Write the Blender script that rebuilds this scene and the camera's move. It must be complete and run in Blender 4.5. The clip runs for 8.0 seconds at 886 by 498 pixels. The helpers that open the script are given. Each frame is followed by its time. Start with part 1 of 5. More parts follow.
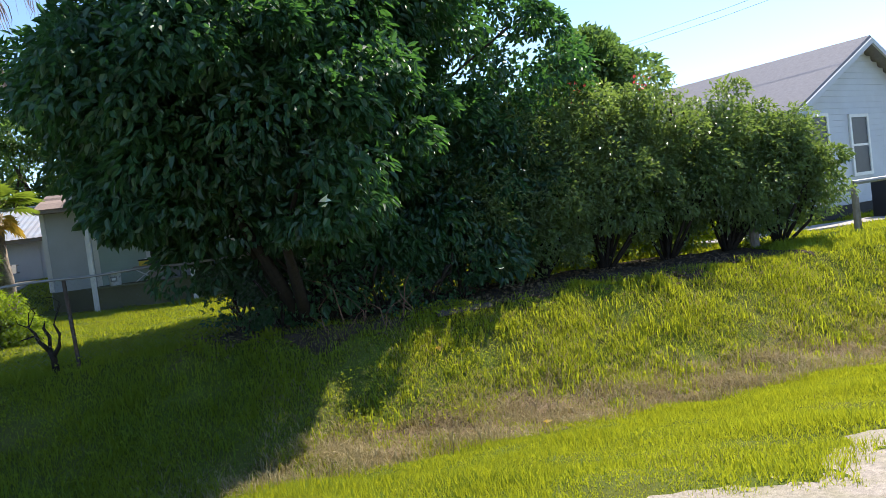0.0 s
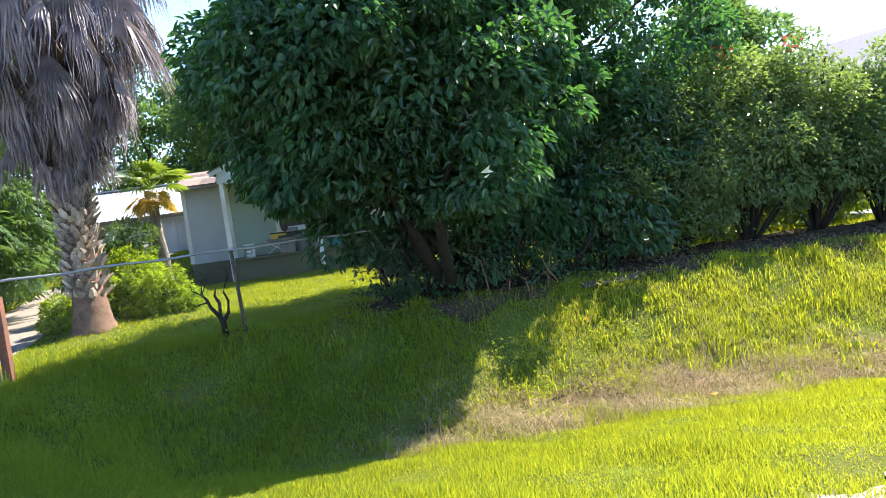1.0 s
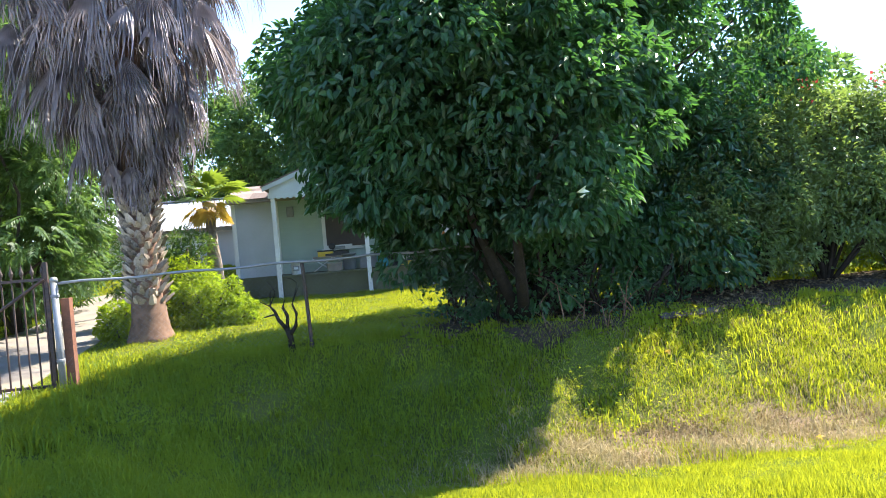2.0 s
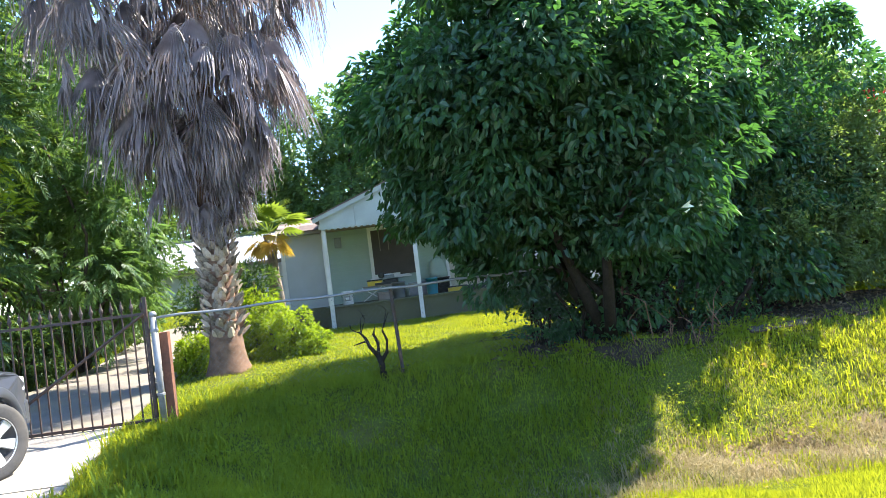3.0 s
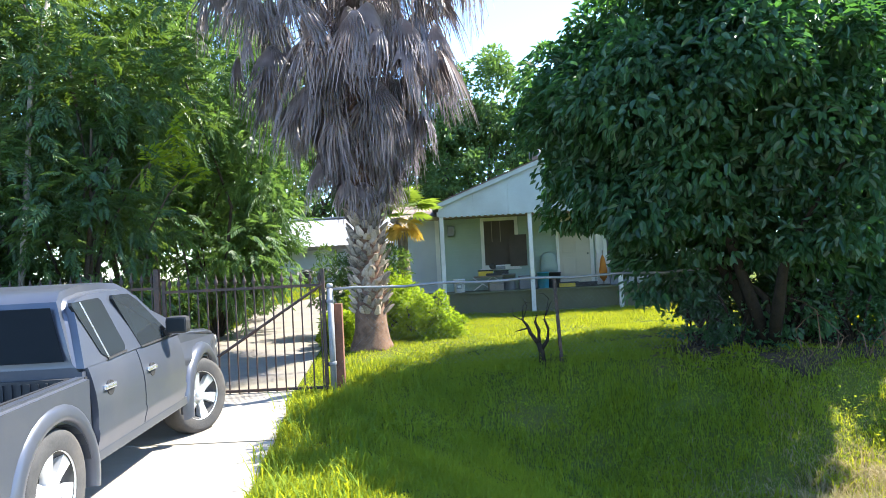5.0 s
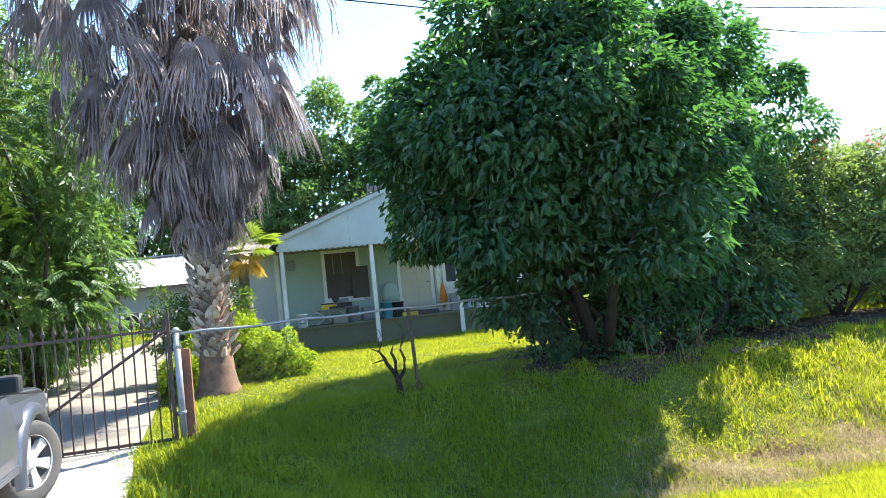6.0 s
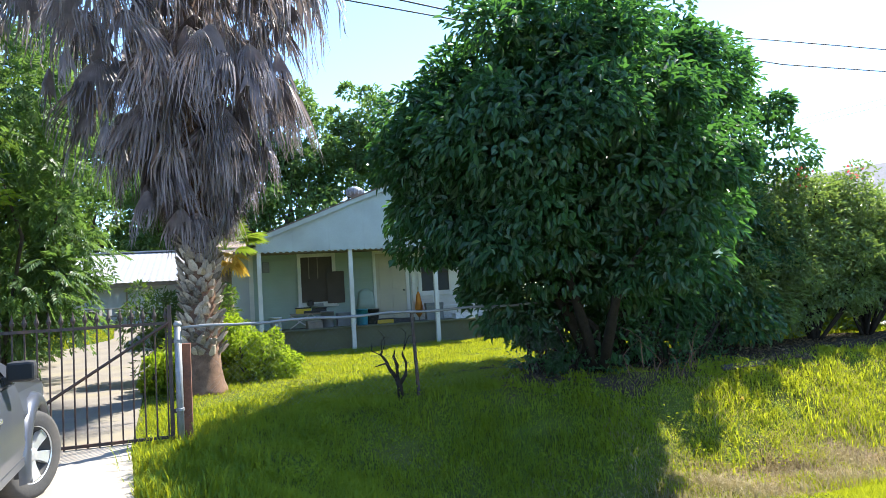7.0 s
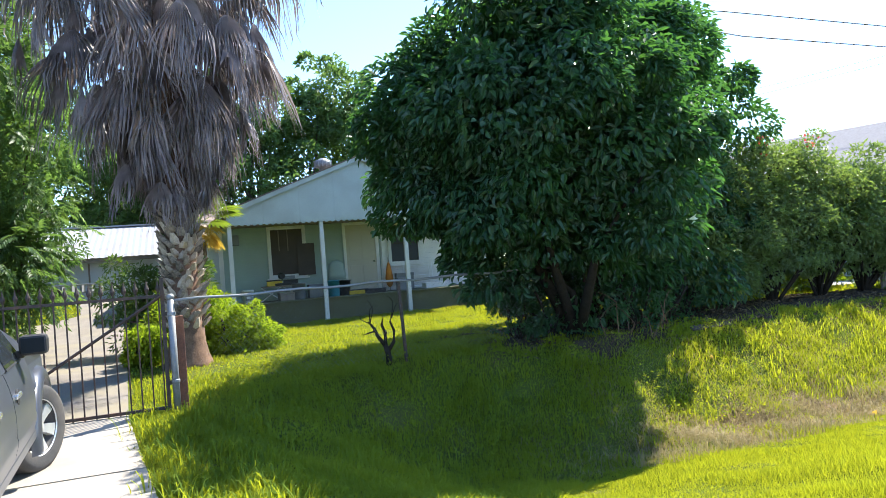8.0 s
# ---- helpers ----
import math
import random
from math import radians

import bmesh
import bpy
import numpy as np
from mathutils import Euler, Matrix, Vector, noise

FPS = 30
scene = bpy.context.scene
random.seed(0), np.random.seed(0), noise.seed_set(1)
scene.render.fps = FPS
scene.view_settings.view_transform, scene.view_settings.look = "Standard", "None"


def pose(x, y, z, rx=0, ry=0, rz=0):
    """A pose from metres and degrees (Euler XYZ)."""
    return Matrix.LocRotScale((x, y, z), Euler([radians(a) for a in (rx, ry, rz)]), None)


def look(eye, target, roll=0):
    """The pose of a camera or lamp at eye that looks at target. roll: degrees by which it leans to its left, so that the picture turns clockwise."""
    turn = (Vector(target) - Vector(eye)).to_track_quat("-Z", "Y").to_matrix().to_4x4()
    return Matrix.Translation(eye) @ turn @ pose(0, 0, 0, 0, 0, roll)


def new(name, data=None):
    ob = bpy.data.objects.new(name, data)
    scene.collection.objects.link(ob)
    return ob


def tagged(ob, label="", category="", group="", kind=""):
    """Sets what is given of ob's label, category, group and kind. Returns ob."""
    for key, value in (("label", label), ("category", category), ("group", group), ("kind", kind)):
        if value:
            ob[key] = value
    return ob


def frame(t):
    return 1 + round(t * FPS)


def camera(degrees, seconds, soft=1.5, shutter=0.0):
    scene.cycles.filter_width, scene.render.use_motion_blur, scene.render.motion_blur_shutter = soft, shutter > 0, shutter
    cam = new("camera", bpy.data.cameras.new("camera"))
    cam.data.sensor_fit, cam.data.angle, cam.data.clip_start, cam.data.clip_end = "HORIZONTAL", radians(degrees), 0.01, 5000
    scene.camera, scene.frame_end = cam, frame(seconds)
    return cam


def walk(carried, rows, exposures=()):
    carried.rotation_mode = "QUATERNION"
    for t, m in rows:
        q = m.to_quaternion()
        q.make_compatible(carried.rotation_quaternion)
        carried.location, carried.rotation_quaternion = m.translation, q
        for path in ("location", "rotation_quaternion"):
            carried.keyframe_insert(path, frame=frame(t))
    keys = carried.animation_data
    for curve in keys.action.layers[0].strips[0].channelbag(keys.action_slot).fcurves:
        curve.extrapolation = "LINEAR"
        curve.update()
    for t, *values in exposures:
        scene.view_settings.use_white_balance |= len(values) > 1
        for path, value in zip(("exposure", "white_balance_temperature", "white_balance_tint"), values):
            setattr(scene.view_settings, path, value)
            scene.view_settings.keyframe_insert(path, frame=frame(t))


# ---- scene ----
cam = camera(64.6, 8.0, soft=0.55)
PATH = [
    (0, (3.984, 1.109, 1.31), (4.457, 3.05, 1.223), -7.1),
    (0.2, (3.882, 1.168, 1.321), (4.18, 3.142, 1.208), -7.9),
    (0.4, (3.792, 1.187, 1.344), (3.911, 3.179, 1.216), -8.8),
    (0.5, (3.687, 1.216, 1.346), (3.81, 3.207, 1.203), -8.8),
    (1, (3.219, 1.162, 1.359), (3.425, 3.148, 1.235), -7.6),
    (1.5, (2.89, 1.342, 1.378), (3.089, 3.33, 1.278), -8.1),
    (2, (2.49, 1.504, 1.302), (2.644, 3.498, 1.268), -4.9),
    (2.2, (2.292, 1.506, 1.273), (2.431, 3.501, 1.262), -3.8),
    (3.3, (1.181, 1.494, 1.356), (1.309, 3.489, 1.414), -7.7),
    (3.5, (1.034, 1.515, 1.364), (1.176, 3.51, 1.4), -7.2),
    (4, (0.486, 1.295, 1.363), (0.59, 3.292, 1.384), -5.8),
    (4.2, (0.296, 1.259, 1.35), (0.391, 3.256, 1.374), -5.4),
    (5.3, (-0.127, 1.447, 1.353), (-0.197, 3.445, 1.409), -2.5),
    (5.5, (-0.179, 1.44, 1.352), (-0.169, 3.439, 1.395), -2.8),
    (5.7, (-0.198, 1.393, 1.421), (0.002, 3.382, 1.486), -6.1),
    (6, (-0.36, 1.336, 1.414), (0.077, 3.285, 1.514), -5.9),
    (6.5, (-0.792, 1.439, 1.352), (-0.236, 3.355, 1.493), -5.4),
    (7, (-1.129, 1.6, 1.355), (-0.554, 3.512, 1.483), -3.4),
    (7.5, (-1.503, 1.594, 1.357), (-0.822, 3.475, 1.4), -4.2),
    (8, (-1.614, 1.502, 1.351), (-0.922, 3.379, 1.388), -4.4),
]
walk(cam, [(t, look(eye, target, roll)) for t, eye, target, roll in PATH],
     exposures=[(0.0, 0.9, 6380, 15), (0.3, 1.35, 6380, 15), (0.5, 1.6, 6380, 15), (1.0, 1.85, 6380, 15), (2.0, 2.0, 6380, 15), (4.0, 2.05, 6230, 11), (5.5, 2.0, 6230, 11), (6.0, 2.05, 6230, 11), (6.4, 1.85, 6230, 11), (7.0, 1.65, 6230, 11), (8.0, 1.56, 6230, 11)])

# ---- world and sun ----
SUN_X, SUN_Y, SUN_EL = 0.885, 0.466, radians(51)
SUN_AZ = math.atan2(SUN_X, SUN_Y)
world = bpy.data.worlds.new("world")
scene.world = world
world.use_nodes = True
wn = world.node_tree
sky = wn.nodes.new("ShaderNodeTexSky")
sky.sky_type = "NISHITA"
sky.sun_disc = False
sky.sun_elevation, sky.sun_rotation = SUN_EL, SUN_AZ
sky.air_density, sky.dust_density, sky.ozone_density = 1.0, 0.1, 5.0
wn.links.new(sky.outputs[0], wn.nodes["Background"].inputs[0])
wn.nodes["Background"].inputs[1].default_value = 0.15
sun = new("sun", bpy.data.lights.new("sun", "SUN"))
sun.data.energy, sun.data.angle, sun.data.color = 5.0, radians(0.53), (1.0, 0.93, 0.78)
sun.matrix_world = look((0, 0, 0), (-SUN_X * math.cos(SUN_EL), -SUN_Y * math.cos(SUN_EL), -math.sin(SUN_EL)))

# ---- materials ----
def mat(name, base, rough=0.8, metal=0.0, var=0.25, scale=6.0, fine=60.0, bump=0.3, dist=0.01, stain=None, stain_scale=1.2,
        stain_amt=0.4, island=0.0, objrand=0.0, spec=0.5):
    """A surface with grain, a large stain pattern and relief."""
    m = bpy.data.materials.new(name)
    m.use_nodes = True
    nt = m.node_tree
    N, L = nt.nodes, nt.links
    b = N["Principled BSDF"]
    tc = N.new("ShaderNodeTexCoord")
    n1, n2, n3 = (N.new("ShaderNodeTexNoise") for _ in range(3))
    for n, s in ((n1, scale), (n2, fine), (n3, stain_scale)):
        n.inputs["Scale"].default_value = s
        n.inputs["Detail"].default_value = 5
        L.new(tc.outputs["Object"], n.inputs["Vector"])
    hsv = N.new("ShaderNodeHueSaturation")
    hsv.inputs["Color"].default_value = (*base, 1)
    mr = N.new("ShaderNodeMapRange")
    mr.inputs["To Min"].default_value, mr.inputs["To Max"].default_value = 1 - var, 1 + var
    mr.inputs["From Min"].default_value, mr.inputs["From Max"].default_value = 0.3, 0.7
    mixn = N.new("ShaderNodeMath")
    mixn.operation = "ADD"
    half = N.new("ShaderNodeMath")
    half.operation = "MULTIPLY"
    half.inputs[1].default_value = 0.5
    L.new(n1.outputs["Fac"], mixn.inputs[0])
    L.new(n2.outputs["Fac"], mixn.inputs[1])
    L.new(mixn.outputs[0], half.inputs[0])
    last = half
    for amt, make in ((island, "ShaderNodeNewGeometry"), (objrand, "ShaderNodeObjectInfo")):
        if amt:
            g = N.new(make)
            r = N.new("ShaderNodeMath")
            r.operation = "MULTIPLY_ADD"
            r.inputs[1].default_value = amt
            L.new(g.outputs["Random Per Island" if make.endswith("Geometry") else "Random"], r.inputs[0])
            L.new(last.outputs[0], r.inputs[2])
            sub = N.new("ShaderNodeMath")
            sub.operation = "SUBTRACT"
            sub.inputs[1].default_value = amt / 2
            L.new(r.outputs[0], sub.inputs[0])
            last = sub
    L.new(last.outputs[0], mr.inputs["Value"])
    mr.clamp = False
    L.new(mr.outputs[0], hsv.inputs["Value"])
    out = hsv.outputs[0]
    if stain:
        mx = N.new("ShaderNodeMix")
        mx.data_type = "RGBA"
        rp = N.new("ShaderNodeMapRange")
        rp.inputs["From Min"].default_value, rp.inputs["From Max"].default_value = 0.45, 0.68
        rp.inputs["To Max"].default_value = stain_amt
        L.new(n3.outputs["Fac"], rp.inputs["Value"])
        L.new(rp.outputs[0], mx.inputs[0])
        L.new(out, mx.inputs[6])
        mx.inputs[7].default_value = (*stain, 1)
        out = mx.outputs[2]
    L.new(out, b.inputs["Base Color"])
    b.inputs["Roughness"].default_value = rough
    b.inputs["Metallic"].default_value = metal
    b.inputs["Specular IOR Level"].default_value = spec
    if bump:
        bp = N.new("ShaderNodeBump")
        bp.inputs["Strength"].default_value = bump
        bp.inputs["Distance"].default_value = dist
        L.new(half.outputs[0], bp.inputs["Height"])
        L.new(bp.outputs[0], b.inputs["Normal"])
    return m


def leafmat(name, dark, light, trans, rough=0.45, tmix=0.4, big=0.9, spec=0.5):
    """A leaf that lets light through, with a tone of its own per leaf and per bough."""
    m = bpy.data.materials.new(name)
    m.use_nodes = True
    nt = m.node_tree
    N, L = nt.nodes, nt.links
    b = N["Principled BSDF"]
    g = N.new("ShaderNodeNewGeometry")
    tc = N.new("ShaderNodeTexCoord")
    n = N.new("ShaderNodeTexNoise")
    n.inputs["Scale"].default_value = big
    n.inputs["Detail"].default_value = 3
    L.new(tc.outputs["Object"], n.inputs["Vector"])
    a = N.new("ShaderNodeMath")
    a.operation = "MULTIPLY_ADD"
    a.inputs[1].default_value = 0.6
    L.new(g.outputs["Random Per Island"], a.inputs[0])
    s = N.new("ShaderNodeMath")
    s.operation = "MULTIPLY_ADD"
    s.inputs[1].default_value, s.inputs[2].default_value = 1.6, -0.6
    L.new(n.outputs["Fac"], s.inputs[0])
    L.new(s.outputs[0], a.inputs[2])
    mx = N.new("ShaderNodeMix")
    mx.data_type = "RGBA"
    L.new(a.outputs[0], mx.inputs[0])
    mx.inputs[6].default_value, mx.inputs[7].default_value = (*dark, 1), (*light, 1)
    L.new(mx.outputs[2], b.inputs["Base Color"])
    b.inputs["Roughness"].default_value = rough
    b.inputs["Specular IOR Level"].default_value = spec
    t = N.new("ShaderNodeBsdfTranslucent")
    mt = N.new("ShaderNodeMix")
    mt.data_type = "RGBA"
    mt.inputs[0].default_value = 0.7
    L.new(mx.outputs[2], mt.inputs[6])
    mt.inputs[7].default_value = (*trans, 1)
    L.new(mt.outputs[2], t.inputs[0])
    sh = N.new("ShaderNodeMixShader")
    sh.inputs[0].default_value = tmix
    L.new(b.outputs[0], sh.inputs[1])
    L.new(t.outputs[0], sh.inputs[2])
    L.new(sh.outputs[0], N["Material Output"].inputs[0])
    return m


def glassmat(name, tint=(0.02, 0.025, 0.03)):
    """Dark window glass: a glossy pane before an unlit room."""
    m = bpy.data.materials.new(name)
    m.use_nodes = True
    b = m.node_tree.nodes["Principled BSDF"]
    b.inputs["Base Color"].default_value = (*tint, 1)
    b.inputs["Roughness"].default_value = 0.05
    b.inputs["IOR"].default_value = 1.4
    b.inputs["Specular IOR Level"].default_value = 0.14
    return m


M_leaf = leafmat("broad_leaf", (0.013, 0.046, 0.03), (0.045, 0.11, 0.045), (0.13, 0.35, 0.04), 0.38, 0.34)
M_hedge = leafmat("hedge_leaf", (0.032, 0.078, 0.032), (0.155, 0.215, 0.09), (0.34, 0.48, 0.06), 0.34, 0.4)
M_wood_leaf = leafmat("woodland_leaf", (0.012, 0.05, 0.028), (0.07, 0.14, 0.04), (0.26, 0.4, 0.03), 0.45, 0.3, 0.5)
M_far_leaf = leafmat("far_leaf", (0.03, 0.08, 0.036), (0.1, 0.18, 0.055), (0.24, 0.4, 0.06), 0.5, 0.42, 0.3)
M_weed = leafmat("weed_leaf", (0.085, 0.16, 0.015), (0.24, 0.29, 0.02), (0.45, 0.6, 0.02), 0.5, 0.5, 1.5, 0.25)
M_fan = leafmat("palm_green", (0.06, 0.12, 0.02), (0.14, 0.2, 0.03), (0.3, 0.4, 0.03), 0.4, 0.4, 1.0)
M_fan_dry = leafmat("palm_yellow", (0.35, 0.22, 0.04), (0.5, 0.36, 0.07), (0.6, 0.4, 0.05), 0.5, 0.4, 1.0)
M_dead = leafmat("dead_frond", (0.035, 0.026, 0.029), (0.4, 0.335, 0.35), (0.42, 0.34, 0.3), 0.5, 0.24, 3.2)
M_grass = leafmat("lawn_blade", (0.06, 0.145, 0.034), (0.2, 0.275, 0.036), (0.64, 0.64, 0.012), 0.85, 0.5, 0.8, 0.12)
M_grass_dry = leafmat("dry_blade", (0.2, 0.15, 0.07), (0.42, 0.35, 0.18), (0.42, 0.35, 0.14), 0.7, 0.3, 1.0, 0.2)
M_litter = leafmat("fallen_leaf", (0.07, 0.05, 0.03), (0.2, 0.15, 0.09), (0.2, 0.14, 0.07), 0.7, 0.2, 1.0, 0.2)
M_flower = leafmat("petal", (0.55, 0.05, 0.05), (0.7, 0.1, 0.08), (0.7, 0.1, 0.1), 0.5, 0.4)
# Near-white leaf: sun on an upturned underside put into the colour.
M_sunlit_leaf = leafmat("sunlit_leaf", (0.7, 0.75, 0.6), (0.8, 0.85, 0.7), (0.7, 0.8, 0.5), 0.35, 0.3)
# Bark copy darkened for limbs in the crown's shade and the sapling's silhouette.
M_shade_bark = mat("shade_bark", (0.03, 0.025, 0.02), 0.95, spec=0.08, var=0.4, scale=12, bump=0.8, dist=0.02)
M_bark = mat("bark", (0.09, 0.075, 0.06), 0.9, spec=0.15, var=0.4, scale=12, bump=0.8, dist=0.02)
M_pale_bark = mat("pale_bark", (0.28, 0.25, 0.21), 0.9, var=0.35, scale=9, bump=0.5)
M_palm_base = mat("palm_base", (0.17, 0.1, 0.066), 0.95, var=0.6, scale=9, fine=70, bump=1.0, dist=0.02)
M_boot = mat("palm_boot", (0.33, 0.27, 0.215), 0.9, var=0.5, scale=14, bump=0.6, objrand=0.5)
M_humus = mat("leaf_mould", (0.055, 0.042, 0.03), 0.95, var=0.5, scale=7, fine=60, bump=0.9, dist=0.03, stain=(0.1, 0.075, 0.045), stain_amt=0.5, spec=0.1)
M_soil = mat("soil", (0.19, 0.145, 0.085), 0.95, var=0.35, scale=4, bump=0.6, dist=0.03)
M_road = mat("road_gravel", (0.27, 0.24, 0.22), 0.95, var=0.35, scale=20, fine=120, bump=0.8, dist=0.01, stain=(0.16, 0.15, 0.08))
M_gravel = mat("gravel", (0.34, 0.29, 0.235), 0.95, var=0.5, scale=30, fine=140, bump=1.0, dist=0.015, stain=(0.2, 0.19, 0.07), stain_amt=0.6, stain_scale=2.5)
M_conc = mat("concrete", (0.36, 0.325, 0.285), 0.9, var=0.16, scale=3, fine=90, bump=0.3, stain=(0.27, 0.235, 0.19), stain_amt=0.6)
M_drive = mat("worn_drive", (0.2, 0.176, 0.152), 0.95, var=0.25, scale=2.5, fine=60, bump=0.5, stain=(0.25, 0.22, 0.14), stain_amt=0.6)
M_siding = mat("green_siding", (0.33, 0.42, 0.36), 0.7, var=0.1, scale=2, bump=0.15, stain=(0.34, 0.36, 0.3), stain_amt=0.35)
M_wall = mat("grey_wall", (0.44, 0.47, 0.49), 0.8, var=0.1, scale=2, bump=0.15, stain=(0.36, 0.36, 0.34), stain_amt=0.35)
M_white = mat("white_paint", (0.74, 0.74, 0.71), 0.6, var=0.12, scale=3, bump=0.12, stain=(0.45, 0.42, 0.36), stain_amt=0.4)
M_gable = mat("gable_paint", (0.52, 0.575, 0.56), 0.7, var=0.12, scale=2, bump=0.1, stain=(0.4, 0.42, 0.39), stain_amt=0.5)
M_skirt = mat("painted_block", (0.13, 0.13, 0.075), 0.9, spec=0.15, var=0.2, scale=2.5, bump=0.3, stain=(0.11, 0.11, 0.08), stain_amt=0.5)
M_beige = mat("beige_door", (0.5, 0.46, 0.36), 0.5, var=0.1, scale=2, bump=0.08)
M_shingle = mat("brown_shingle", (0.2, 0.15, 0.125), 0.95, var=0.3, scale=10, bump=0.5, objrand=0.7)
M_clap = mat("clapboard", (0.5, 0.53, 0.57), 0.75, var=0.08, scale=2, bump=0.1, stain=(0.4, 0.42, 0.44), stain_amt=0.3)
M_shed = mat("shed_paint", (0.62, 0.64, 0.67), 0.7, var=0.08, scale=2, bump=0.1, stain=(0.6, 0.58, 0.55), stain_amt=0.3)
M_grey_shingle = mat("grey_shingle", (0.19, 0.185, 0.2), 0.95, var=0.2, scale=10, bump=0.4, objrand=0.4)
M_metal_roof = mat("metal_roof", (0.33, 0.35, 0.38), 0.5, 0.0, var=0.1, scale=2, bump=0.05, stain=(0.3, 0.22, 0.17), stain_amt=0.6)
M_screen = mat("window_screen", (0.05, 0.055, 0.065), 0.5, var=0.2, bump=0.05)
M_dark = mat("dark_inside", (0.03, 0.028, 0.026), 0.9, var=0.3)
M_brown_win = mat("brown_blind", (0.075, 0.06, 0.05), 0.8, var=0.3, scale=3)
M_iron = mat("rusty_iron", (0.06, 0.045, 0.04), 0.7, 0.3, var=0.4, scale=20, bump=0.3, stain=(0.2, 0.09, 0.05), stain_scale=5)
M_rust = mat("rust", (0.2, 0.085, 0.05), 0.9, 0.1, var=0.35, scale=14, bump=0.5, stain=(0.08, 0.05, 0.04), stain_scale=4)
M_galv = mat("galvanised", (0.25, 0.26, 0.27), 0.6, 0.4, var=0.2, scale=12, bump=0.15, stain=(0.25, 0.24, 0.22), stain_scale=4)
M_paint = mat("grey_car_paint", (0.085, 0.096, 0.125), 0.3, 0.45, var=0.04, scale=3, bump=0.0, stain=(0.15, 0.15, 0.16), stain_amt=0.3, stain_scale=2)
M_tyre = mat("tyre", (0.045, 0.045, 0.047), 0.85, var=0.25, scale=9, bump=0.4, stain=(0.14, 0.12, 0.1), stain_scale=3)
M_alloy = mat("alloy", (0.68, 0.69, 0.71), 0.35, 0.6, var=0.08, bump=0)
M_trim = mat("black_trim", (0.025, 0.025, 0.027), 0.6, var=0.2, bump=0.1)
M_chrome = mat("pale_chrome", (0.6, 0.62, 0.65), 0.2, 0.8, var=0.05, bump=0)
M_lamp = mat("lamp_cover", (0.6, 0.62, 0.64), 0.1, 0.2, var=0.05, bump=0)
M_glass = glassmat("dark_glass")
M_blue = mat("blue_plastic", (0.05, 0.27, 0.36), 0.45, var=0.1, bump=0.05)
M_yellow = mat("yellow_plastic", (0.6, 0.42, 0.04), 0.5, var=0.15, bump=0.05)
M_grey = mat("grey_plastic", (0.2, 0.21, 0.22), 0.5, var=0.2, bump=0.05)
M_black = mat("black_plastic", (0.02, 0.02, 0.022), 0.5, var=0.2, bump=0.05)
M_plastic = mat("white_plastic", (0.75, 0.76, 0.76), 0.4, var=0.06, bump=0.03)
M_cream = mat("cream_cloth", (0.5, 0.47, 0.4), 0.9, var=0.15, bump=0.3)
M_orange = mat("orange_cloth", (0.6, 0.22, 0.03), 0.8, var=0.15)
M_wood = mat("weathered_wood", (0.24, 0.2, 0.16), 0.85, var=0.3, scale=8, bump=0.4)

# ---- small tools ----
def mesh_of(name, v, f, material, smooth=False):
    me = bpy.data.meshes.new(name)
    me.from_pydata([tuple(p) for p in v], [], [tuple(q) for q in f])
    me.materials.append(material)
    if smooth:
        me.polygons.foreach_set("use_smooth", [True] * len(me.polygons))
    me.update()
    return me


def quick_mesh(name, v, f, material, smooth=False):
    """A mesh from arrays: v is n x 3, f is m x 3 or m x 4."""
    v, f = np.asarray(v, np.float32), np.asarray(f, np.int32)
    me = bpy.data.meshes.new(name)
    k = f.shape[1]
    me.vertices.add(len(v))
    me.vertices.foreach_set("co", v.ravel())
    me.loops.add(f.size)
    me.loops.foreach_set("vertex_index", f.ravel())
    me.polygons.add(len(f))
    me.polygons.foreach_set("loop_start", np.arange(0, f.size, k, dtype=np.int32))
    me.polygons.foreach_set("loop_total", np.full(len(f), k, np.int32))
    me.polygons.foreach_set("use_smooth", np.full(len(f), smooth))
    me.materials.append(material)
    me.update(calc_edges=True)
    return me


def under(ob, parent):
    if parent:
        ob.parent = parent
    return ob


def part(name, bm, material, parent=None, label="", smooth=False):
    """Links a bmesh as one mesh object under a thing or a part."""
    me = bpy.data.meshes.new(name)
    bm.to_mesh(me)
    bm.free()
    me.materials.append(material)
    if smooth:
        me.polygons.foreach_set("use_smooth", [True] * len(me.polygons))
    ob = under(new(name, me), parent)
    return tagged(ob, label) if label else ob


def piece(name, me, m, parent=None, label=""):
    ob = under(new(name, me), parent)
    ob.matrix_local = m
    return tagged(ob, label) if label else ob


def box(x0, x1, y0, y1, z0, z1, bev=0.0, bm=None):
    bm = bm or bmesh.new()
    r = bmesh.ops.create_cube(bm, size=1)
    bmesh.ops.scale(bm, vec=(x1 - x0, y1 - y0, z1 - z0), verts=r["verts"])
    bmesh.ops.translate(bm, vec=((x0 + x1) / 2, (y0 + y1) / 2, (z0 + z1) / 2), verts=r["verts"])
    if bev:
        ed = {e for q in r["verts"] for e in q.link_edges}
        bmesh.ops.bevel(bm, geom=list(ed), offset=bev, segments=2, affect="EDGES", profile=0.6)
    return bm


